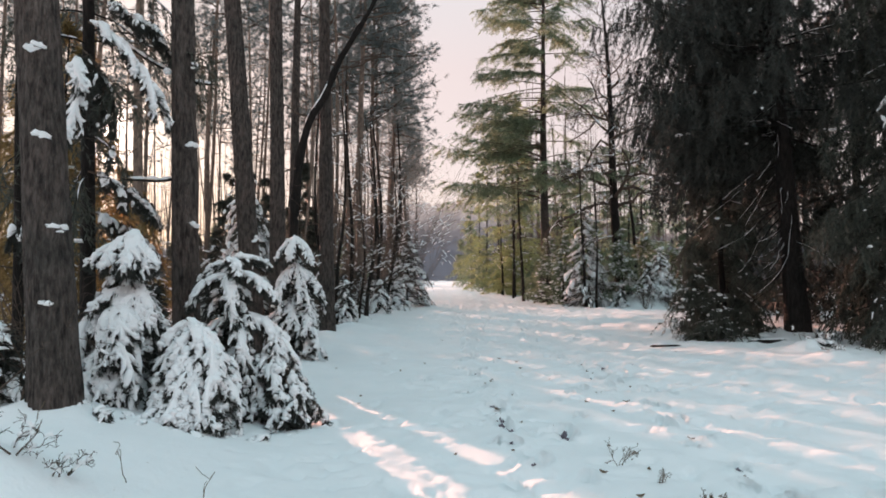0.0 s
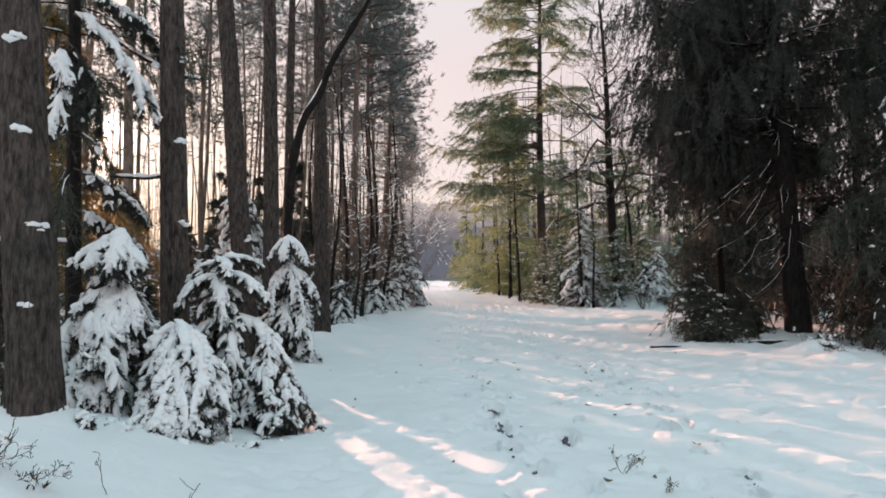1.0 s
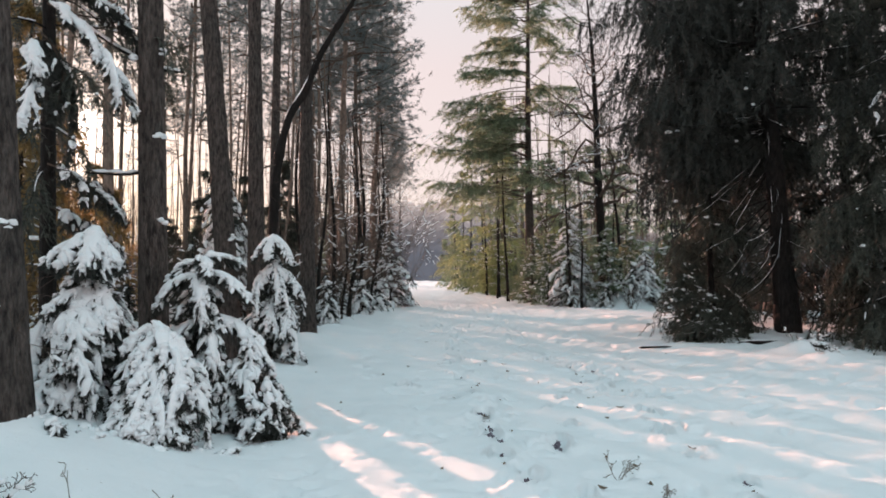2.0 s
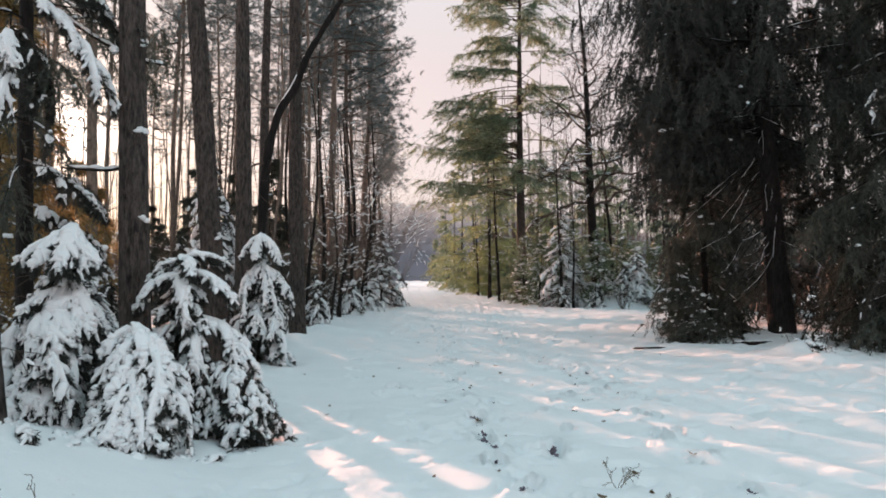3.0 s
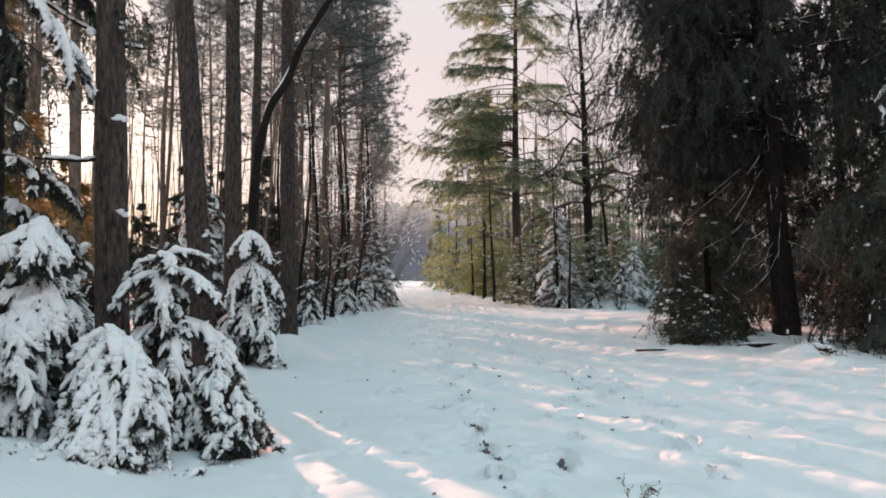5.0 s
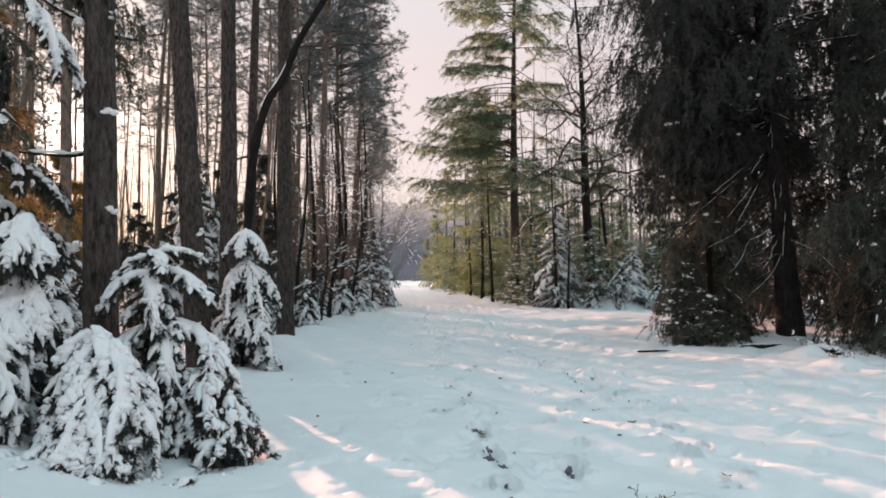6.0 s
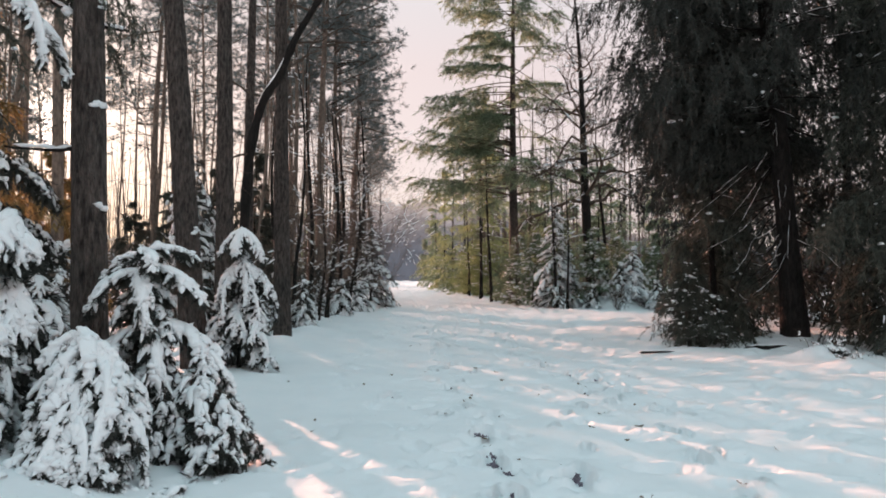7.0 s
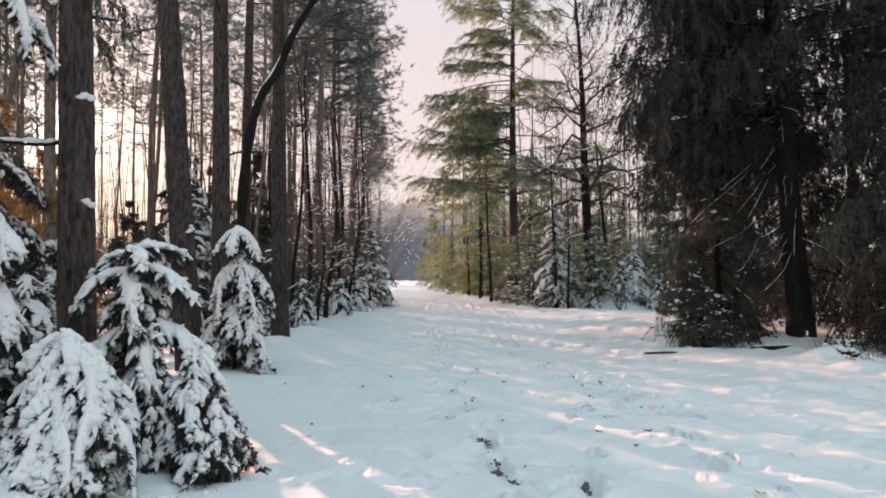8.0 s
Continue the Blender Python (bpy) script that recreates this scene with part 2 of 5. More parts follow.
# ---- ground ----
def land(x, y):
    """The height of the snow without footprints."""
    x, y = np.asarray(x, float), np.asarray(y, float)
    z = np.interp(y, [-60, 13, 20, 37, 45, 55, 80, 130, 170, 400], [0, 0, 0.12, 0.30, 0.45, 0.68, 1.0, 1.9, 2.35, 2.5])
    z = z + 0.36 * smooth_step(-1.5, -3.4, x) * (1 - 0.75 * smooth_step(9, 14, y))          # bank under the left trees
    z = z + 0.24 * smooth_step(3.5, 7.5, x) * smooth_step(8, 13, y) * (1 - smooth_step(24, 34, y))
    z = z + 0.05 * vnoise(x * 0.45 + 3, y * 0.4) + 0.022 * vnoise(x * 1.4, y * 1.3 + 9)
    for mx, my, mr, mh in ((7.15, 13.45, 0.42, 0.20), (7.0, 12.35, 0.25, 0.12), (-2.85, 4.25, 0.45, 0.22), (-3.40, 6.10, 0.42, 0.12), (10.2, 37.0, 0.9, 0.55), (11.0, 36.4, 0.7, 0.4), (8.43, 16.3, 0.75, 0.14), (-3.0, 17.6, 0.7, 0.15), (-2.6, 21.0, 0.8, 0.15)):
        z = z + mh * np.exp(-((x - mx) ** 2 + (y - my) ** 2) / mr ** 2)
    z = z + 0.30 * smooth_step(85, 120, y) * vnoise(x * 0.35, y * 0.10 + 4)                  # drifts at the far end
    rough = 0.25 + 0.8 * smooth_step(0.6, 3.2, x) + 0.8 * smooth_step(-2.4, -4, x)
    z = z + rough * (0.040 * vnoise(x * 2.1 + 5, y * 1.8) + 0.030 * vnoise(x * 4.4, y * 3.9) + 0.009 * vnoise(x * 10.1, y * 9.7))
    return z


def ground_at(x, y):
    return float(land(np.array([x]), np.array([y]))[0])


def grow(a, b, first, rate):
    """Steps from a towards b that begin with first and grow."""
    out, s = [a], first
    sign = 1 if b > a else -1
    while abs(out[-1] - a) < abs(b - a):
        out.append(out[-1] + sign * s)
        s *= rate
    return out


def footprints(rng):
    """Places, headings and sizes of the prints: a few trails of boots and paws along the path."""
    out = []
    # two walkers' trails that run along the path, and one that cuts across to the right
    trails = [((0.62, 4.6), (0.58, 22.0), 0.62, 0.12, 0.12), ((2.42, 5.0), (2.40, 12.8), 0.52, 0.14, 0.12), ((2.45, 6.8), (3.08, 14.0), 0.40, 0.22, 0.12),
              ((2.7, 11.2), (2.2, 14.5), 0.30, 0.30, 0.11), ((1.2, 4.6), (1.9, 13.0), 0.8, 0.25, 0.12), ((0.2, 12.0), (1.8, 28), 0.65, 0.25, 0.13), ((2.2, 14), (3.0, 34), 0.5, 0.4, 0.13)]
    for (x0, y0), (x1, y1), step, side, size in trails:
        n = int(math.hypot(x1 - x0, y1 - y0) / step)
        head = math.atan2(y1 - y0, x1 - x0)
        for k in range(n):
            u = k / n
            sgn = 1 if k % 2 else -1
            x = x0 + (x1 - x0) * u - math.sin(head) * sgn * side * 0.5 + rng.normal() * 0.06
            y = y0 + (y1 - y0) * u + math.cos(head) * sgn * side * 0.5 + rng.normal() * 0.10
            if rng.random() < 0.72:
                out.append((x, y, head + rng.normal() * 0.25, size * rng.uniform(0.75, 1.15), rng.uniform(0.09, 0.17)))
    clear = [(2.41, 12.57), (2.41, 11.20), (3.06, 13.37), (2.82, 12.32), (3.01, 11.82), (3.00, 10.88), (2.93, 9.82), (3.04, 9.46), (2.48, 8.45), (0.60, 10.01), (0.55, 11.66), (0.64, 8.59), (0.62, 7.41),
             (0.64, 6.43), (1.23, 6.94), (0.78, 5.81), (-0.39, 10.75), (-0.27, 10.75), (-1.20, 14.3), (0.99, 13.28), (1.98, 10.04), (2.58, 12.80), (3.40, 12.37), (2.33, 14.15), (0.29, 9.58)]
    out += [(x, y, rng.uniform(0.7, 1.9), rng.uniform(0.15, 0.19), rng.uniform(0.12, 0.175)) for x, y in clear]       # the clearest ones
    out += [(-0.35, 11.1, 0.2, 0.12, 0.07), (-0.27, 11.3, 0.4, 0.10, 0.06), (0.64, 7.64, 1.5, 0.15, 0.09), (0.66, 10.44, 1.4, 0.14, 0.09), (2.98, 13.22, 0.9, 0.16, 0.11), (2.33, 12.53, 1.0, 0.14, 0.09), (1.15, 6.67, 1.2, 0.17, 0.06)]
    for _ in range(1100):                         # old, half-filled hollows all over the trodden side
        out.append((rng.uniform(0.3, 9) if rng.random() < 0.85 else rng.uniform(-1.5, 1), rng.uniform(4.5, 40), rng.uniform(0, 6.3), rng.uniform(0.09, 0.26), rng.uniform(0.012, 0.06)))
    for _ in range(170):                          # crumbled snow beside the young spruces
        out.append((rng.uniform(-1.9, 1.0), rng.uniform(4.3, 9.5), rng.uniform(0, 6.3), rng.uniform(0.07, 0.16), rng.uniform(0.012, 0.04)))
    return out


def build_ground():
    xs = np.array(sorted(set(np.round(grow(-4.5, -230, 0.07, 1.075) + list(np.arange(-4.5, -1.2, 0.075)) + list(np.arange(-1.2, 4.6, 0.042)) + list(np.arange(4.6, 8.0, 0.07)) + grow(8.0, 230, 0.07, 1.075), 4))))
    ys = np.array(sorted(set(np.round(grow(3.8, -60, 0.10, 1.12) + list(np.arange(3.8, 5.5, 0.07)) + list(np.arange(5.5, 14, 0.05)) + grow(14, 420, 0.05, 1.018), 4))))
    X, Y = np.meshgrid(xs, ys)
    Z = land(X, Y)
    rng = np.random.default_rng(5)
    for x, y, head, size, deep in footprints(rng):
        ix = slice(*np.searchsorted(xs, (x - 0.6, x + 0.6)))
        iy = slice(*np.searchsorted(ys, (y - 0.6, y + 0.6)))
        dx, dy = X[iy, ix] - x, Y[iy, ix] - y
        a = (dx * math.cos(head) + dy * math.sin(head)) / size
        b = (-dx * math.sin(head) + dy * math.cos(head)) / (size * 0.5)
        q = np.sqrt(a * a + b * b)
        Z[iy, ix] += deep * (-smooth_step(1.12, 0.85, q) + 0.28 * np.exp(-((q - 1.35) / 0.25) ** 2))
    # a sledge's groove and two old wheel ruts
    for cx, slope, w, deep in ((0.88, 0.010, 0.05, 0.02), (-0.95, 0.016, 0.22, 0.035), (1.35, 0.016, 0.25, 0.03)):
        d = (X - cx + slope * (Y - 8) + 0.05 * vnoise(Y * 0.5, Y * 0 + cx * 7)) / w
        Z -= deep * np.exp(-d * d) * (0.6 + 0.4 * vnoise(Y * 0.9, X * 0 + cx))
    ny, nx = X.shape
    i = np.arange(nx * ny).reshape(ny, nx)
    f = np.stack([i[:-1, :-1], i[:-1, 1:], i[1:, 1:], i[1:, :-1]], -1).reshape(-1, 4)
    ob = new("ground", Geo().add(np.stack([X, Y, Z], -1), None, f).mesh("ground", M_GROUND, True))
    return tagged(ob, "snow-covered forest path with footprints and soft drifts", "ground", kind="structure")


def in_gap(x, y):
    """Whether a place lies in the gap of the wood through which the sun strikes the near path."""
    dx, dy = x + 0.42, y - 6.1
    return abs(dx * 0.897 + dy * 0.4415) < 0.95 or abs(x * 0.897 + (y - 0.7) * 0.4415) < 0.45


# ---- kinds of trees ----
def trunk_geo(rng, h, r, sides=14, rings=24, lean=(0.0, 0.0), bend=0.15, flare=0.35, rough=0.05, top=0.12, sink=0.3):
    """A tapered trunk with a root flare and uneven bark, from -sink up to h. Returns the geometry and its centre line."""
    z = np.linspace(0, 1, rings) ** 1.15 * (h + sink) - sink
    u = np.clip(z / h, 0, 1)
    ph = rng.uniform(0, 6.3, 2)
    cx = lean[0] * z + bend * (np.sin(u * 4.2 + ph[0]) - math.sin(ph[0])) * np.minimum(u * 3, 1)
    cy = lean[1] * z + bend * (np.sin(u * 3.6 + ph[1]) - math.sin(ph[1])) * np.minimum(u * 3, 1)
    c = np.stack([cx, cy, z], -1)[None]
    rad = r * ((1 - u) * (1 - top) + top) * (1 + flare * np.exp(-np.maximum(z, 0) / (1.6 * r + 0.05)))
    v, f = tubes(c, rad[None], sides)
    v = v.reshape(rings, sides, 3)
    a = np.arange(sides)
    k = 1 + rough * vnoise(np.add.outer(z * 1.3, a * 0) + ph[0] * 7, np.add.outer(z * 0, a * 1.7) + ph[1] * 5)
    k += 0.5 * rough * vnoise(np.add.outer(z * 6.0, a * 0) + ph[1] * 7, np.add.outer(z * 0, a * 3.1))
    v = c[0][:, None] + (v - c[0][:, None]) * k[..., None]
    return Geo().add(v, None, f), c[0]


def curve_out(start, az, length, rise, droop, tip, n=8, wob=None):
    """Limbs as curves: start (b, 3), heading az, length, first slope, sag, and upturn of the tip, all (b,)."""
    s = np.linspace(0, 1, n)[None]
    r = length[:, None] * s
    z = length[:, None] * (rise[:, None] * s - droop[:, None] * s ** 2 + tip[:, None] * s ** 4)
    w = 0 if wob is None else wob[:, None] * length[:, None] * np.sin(s * 5 + 7 * wob[:, None] * 10)
    x = np.cos(az)[:, None] * r - np.sin(az)[:, None] * w
    y = np.sin(az)[:, None] * r + np.cos(az)[:, None] * w
    return start[:, None] + np.stack([x, y, z], -1)


def along(c, s):
    """Points and tangents at s (b, k) along the curves c (b, n, 3)."""
    b, n, _ = c.shape
    q = np.clip(s * (n - 1), 0, n - 1.001)
    i = q.astype(int)
    f = (q - i)[..., None]
    rows = np.arange(b)[:, None]
    p0, p1 = c[rows, i], c[rows, i + 1]
    return p0 * (1 - f) + p1 * f, unit(p1 - p0)


def conifer(rng, h, r, reach, low, limbs, subs, sub_len, sprigs, per, nl, nw, rise=0.05, droop=0.3, tip=0.15, hang=0.6, sweep=0.55, taper=0.8, bias=1.0, snow=0.3, bare=0.12,
            lean=(0.0, 0.0), sides=12, spread=0.55, uneven=0.25, top=0.06, limb_r=0.10, skirt=1.0, side=None, clear=0.0, ridge=1.0):
    """A conifer: a trunk, and limbs with hanging side twigs, needles on the twigs and snow on the limb. Returns the trunk and a list of (wood, needles, snow)."""
    tg, line = trunk_geo(rng, h, r, sides, 22, lean, 0.06, 0.3, 0.05, top)
    u = np.sort(rng.uniform(0, 1, limbs) ** bias)
    z = low + (h - low) * u * 0.985
    az = np.arange(limbs) * 2.4 + rng.normal(size=limbs) * 0.5
    if side is not None:
        az = np.where(rng.random(limbs) < 0.55, side + rng.normal(size=limbs) * 0.7, az)
    if clear:                                    # no low limbs towards the open side
        az = np.where((z < clear) & (np.sin(az) < -0.35), -az + rng.normal(size=limbs) * 0.3, az)
    length = reach * (1 - u * 0.97) ** taper * rng.uniform(1 - uneven * 1.4, 1 + uneven, limbs) * np.interp(z, [low, low + 3.0], [skirt, 1.0])
    start = np.stack([np.interp(z, line[:, 2], line[:, 0]), np.interp(z, line[:, 2], line[:, 1]), z], -1)
    young = smooth_step(0.6, 1.0, u)
    c = curve_out(start, az, length, rise + 0.5 * young + 0.12 * rng.normal(size=limbs), droop * rng.uniform(0.7, 1.3, limbs), np.full(limbs, tip), 7, rng.normal(size=limbs) * 0.04)
    rad = (np.minimum(limb_r * r, 0.012 + 0.010 * length)[:, None] + 0.003) * np.linspace(1, 0.18, 7)[None]
    s = bare + (1 - bare) * rng.uniform(0, 1, (limbs, subs)) ** 0.8
    p, t = along(c, s)
    sgn = np.where(rng.random((limbs, subs)) < 0.5, -1.0, 1.0)[..., None]
    lat = np.stack([-np.sin(az), np.cos(az), 0 * az], -1)[:, None] * sgn
    d = unit(t * sweep + lat * rng.uniform(0.2, 0.9, (limbs, subs, 1)) + np.array([0, 0, -hang]) + 0.15 * rng.normal(size=p.shape))
    ln = sub_len * (0.35 + 0.65 * np.sin(np.clip(s, 0, 1) * 2.6))[..., None] * rng.uniform(0.5, 1.25, (limbs, subs, 1)) * np.clip(length / reach * 1.5, 0.25, 1)[:, None, None]
    out = []
    k = np.linspace(0, 1, 4)[None, :, None]
    for i in range(limbs):
        wood = Geo().tube(c[i:i + 1], rad[i:i + 1], 4)
        tw = p[i][:, None] + d[i][:, None] * ln[i][:, None] * k + np.array([0, 0, -1.0]) * (hang * 0.35 * ln[i])[:, None] * k ** 2
        q, qt = along(tw, np.linspace(0.12, 1.0, sprigs)[None] + rng.normal(size=(subs, sprigs)) * 0.04)
        green = Geo().add(*needles(rng, q.reshape(-1, 3), qt.reshape(-1, 3), per, nl, nw, spread))
        green.add(*slim(rng, p[i], d[i] * ln[i], 0.012))
        q, qt = along(c[i:i + 1], rng.uniform(0.55, 1.0, (1, 8)))
        green.add(*needles(rng, q.reshape(-1, 3), qt.reshape(-1, 3), per, nl, nw, spread))
        white = Geo()
        if rng.random() < snow * 1.6:
            a0 = rng.uniform(0.1, 0.5)
            sc, _ = along(c[i:i + 1], np.linspace(a0, a0 + rng.uniform(0.15, 0.45), 6)[None])
            white.tube(sc + np.array([0, 0, 0.018]) + rng.normal(size=sc.shape) * 0.006, ridge * rng.uniform(0.008, 0.02) * np.array([[0.05, 0.9, 1.1, 0.8, 1, 0.05]]), 5, 0.8)
        m = rng.poisson(subs * snow * 0.10)
        if m:
            sel = rng.integers(0, subs, m)
            white.add(*lumps(rng, tw[sel, 1 + rng.integers(0, 2, m)] + np.array([0, 0, 0.015]), ridge ** 0.5 * rng.uniform(0.4, 1.0, (m, 1)) ** 2 * np.array([[0.10, 0.055, 0.035]])))
        out.append((wood, green, white))
    return tg, out


def put_tree(name, at, geos, bark, needle, label, category="tree", group="", split=False):
    """Place a tree. Near ones have every limb as a part; those too far to pick limbs apart have them joined."""
    tg, limbs = geos
    t = thing(name, at, label, category, group)
    part("trunk", tg, bark, t, "", True)
    if split:
        for wood, green, white in limbs:
            limb = part("limb", wood, M_SPRUCE if bark is M_SPRUCE else M_TWIG, t)
            if green.n:
                part("needles", green, needle, limb)
            if white.n:
                tagged(part("snow", white, M_SNOW, limb, "snow lying on the limb", True), kind="stuff")
        return t
    wood, green, white = Geo(), Geo(), Geo()
    for w, g, s in limbs:
        wood.join(w), green.join(g), white.join(s)
    tagged(part("branchwork", wood, M_TWIG, t, "fine dark branchwork"), kind="stuff")
    tagged(part("crown", green, needle, t), kind="stuff")
    if white.n:
        tagged(part("snow", white, M_SNOW, t, "specks of snow in the crown", True), kind="stuff")
    return t


def pine_geos(rng, h, r, crown_from, limbs=20, tufts=12, per=26, nl=0.26, nw=0.05, reach=2.6, lean=(0.0, 0.0), dead=14, sides=10, rings=18, bend=0.25, full=1.0, side=None, rough=0.05, flare=0.25):
    """A forest pine: a long bare trunk with dead stubs, and a crown of needle tufts high up."""
    tg, line = trunk_geo(rng, h, r, sides, rings, lean, bend, flare, rough, 0.22)
    at = lambda z: np.stack([np.interp(z, line[:, 2], line[:, 0]), np.interp(z, line[:, 2], line[:, 1]), z], -1)
    out = []
    if dead:
        z = rng.uniform(h * 0.12, crown_from * 1.05, dead)
        c = curve_out(at(z), rng.uniform(0, 6.3, dead), rng.uniform(0.25, 1.5, dead), rng.normal(size=dead) * 0.35, rng.uniform(-0.2, 0.5, dead), np.zeros(dead), 5, rng.normal(size=dead) * 0.08)
        rr = rng.uniform(0.008, 0.02, dead)[:, None] * np.linspace(1, 0.25, 5)[None]
        out += [(Geo().tube(c[i:i + 1], rr[i:i + 1], 3), Geo(), Geo()) for i in range(dead)]
    u = rng.uniform(0, 1, limbs)
    z = crown_from + (h - crown_from) * u
    az = np.arange(limbs) * 2.4 + rng.normal(size=limbs) * 0.4
    if side is not None:
        az = np.where(rng.random(limbs) < 0.6, side + rng.normal(size=limbs) * 0.8, az)
    length = reach * (1 - 0.65 * u ** 2) * rng.uniform(0.5, 1.15, limbs)
    c = curve_out(at(z), az, length, rng.uniform(0.0, 0.5, limbs), rng.uniform(-0.1, 0.5, limbs), np.full(limbs, 0.2), 6, rng.normal(size=limbs) * 0.06)
    rr = (0.012 + 0.012 * length)[:, None] * np.linspace(1, 0.2, 6)[None]
    p, t = along(c, rng.uniform(0.3, 1.0, (limbs, tufts)))
    for i in range(limbs):
        off = rng.normal(size=p[i].shape) * np.array([0.36, 0.36, 0.20]) * full
        wood = Geo().tube(c[i:i + 1], rr[i:i + 1], 4)
        green = Geo().add(*needles(rng, p[i] + off, off + np.array([0, 0, 0.05]) + t[i] * 0.2, per, nl, nw, 0.9))
        out.append((wood, green.add(*slim(rng, p[i], off, 0.018)), Geo()))
    return tg, out


def branchy(rng, p0, direction, length, r, levels=3, kids=(5, 5, 4), curl=0.25, up=0.25, n=6, spread=0.8, first=0.25):
    """Bare woody growth: curved shoots that fork into thinner ones. Returns lists of curves and radii, level by level."""
    out = []
    c0 = [np.array(p0, float)]
    d = unit(np.array(direction, float))
    for k in range(n):
        d = unit(d + curl * rng.normal(size=3) * 0.5 + np.array([0, 0, up * 0.1]))
        c0.append(c0[-1] + d * length / n)
    cur, rad = np.array(c0)[None], (r * np.linspace(1, 0.4, n + 1))[None]
    out.append((cur, rad))
    ln = length
    for lv in range(1, levels):
        k = kids[lv - 1]
        b = len(cur)
        s = rng.uniform(first, 0.98, (b, k))
        p, t = along(cur, s)
        p, t = p.reshape(-1, 3), t.reshape(-1, 3)
        ln = ln * 0.52
        d = unit(t + spread * rng.normal(size=t.shape) + np.array([0, 0, up]))
        length_k = ln * rng.uniform(0.45, 1.2, (len(p), 1))
        pts = [p]
        for j in range(n):
            d = unit(d + curl * rng.normal(size=d.shape) * 0.6)
            pts.append(pts[-1] + d * length_k / n)
        cur = np.stack(pts, 1)
        r0 = np.repeat(rad.mean(1), k) * 0.5
        rad = r0[:, None] * np.linspace(1, 0.35, n + 1)[None]
        out.append((cur, rad))
    return out


def woody(levels, sides=(6, 5, 4, 3)):
    g = Geo()
    for k, (c, r) in enumerate(levels):
        v, f = tubes(c, np.maximum(r, 0.0022), sides[min(k, len(sides) - 1)])
        g.add(v, None, f)
    return g


def snow_on(rng, levels, share, thick=1.0, least=0.006):
    """Ridges of snow lying on those shoots that run level enough."""
    g = Geo()
    for c, r in levels:
        t = unit(c[:, -1] - c[:, 0])
        pick = np.nonzero((np.abs(t[:, 2]) < 0.75) & (rng.random(len(c)) < share))[0]
        if len(pick):
            a0 = rng.uniform(0.0, 0.35, len(pick))
            a1 = a0 + rng.uniform(0.35, 0.65, len(pick))
            sc, _ = along(c[pick], a0[:, None] + (a1 - a0)[:, None] * np.linspace(0, 1, 6)[None])
            rr = (np.maximum(r[pick].mean(1) * 0.9, least) * thick)[:, None] * np.array([0.1, 0.9, 1.15, 0.9, 1, 0.1])[None]
            v, f = tubes(sc + np.array([0, 0, 1.0]) * rr[..., None] * 0.8, rr, 6, 0.9)
            g.add(v, None, f)
    return g


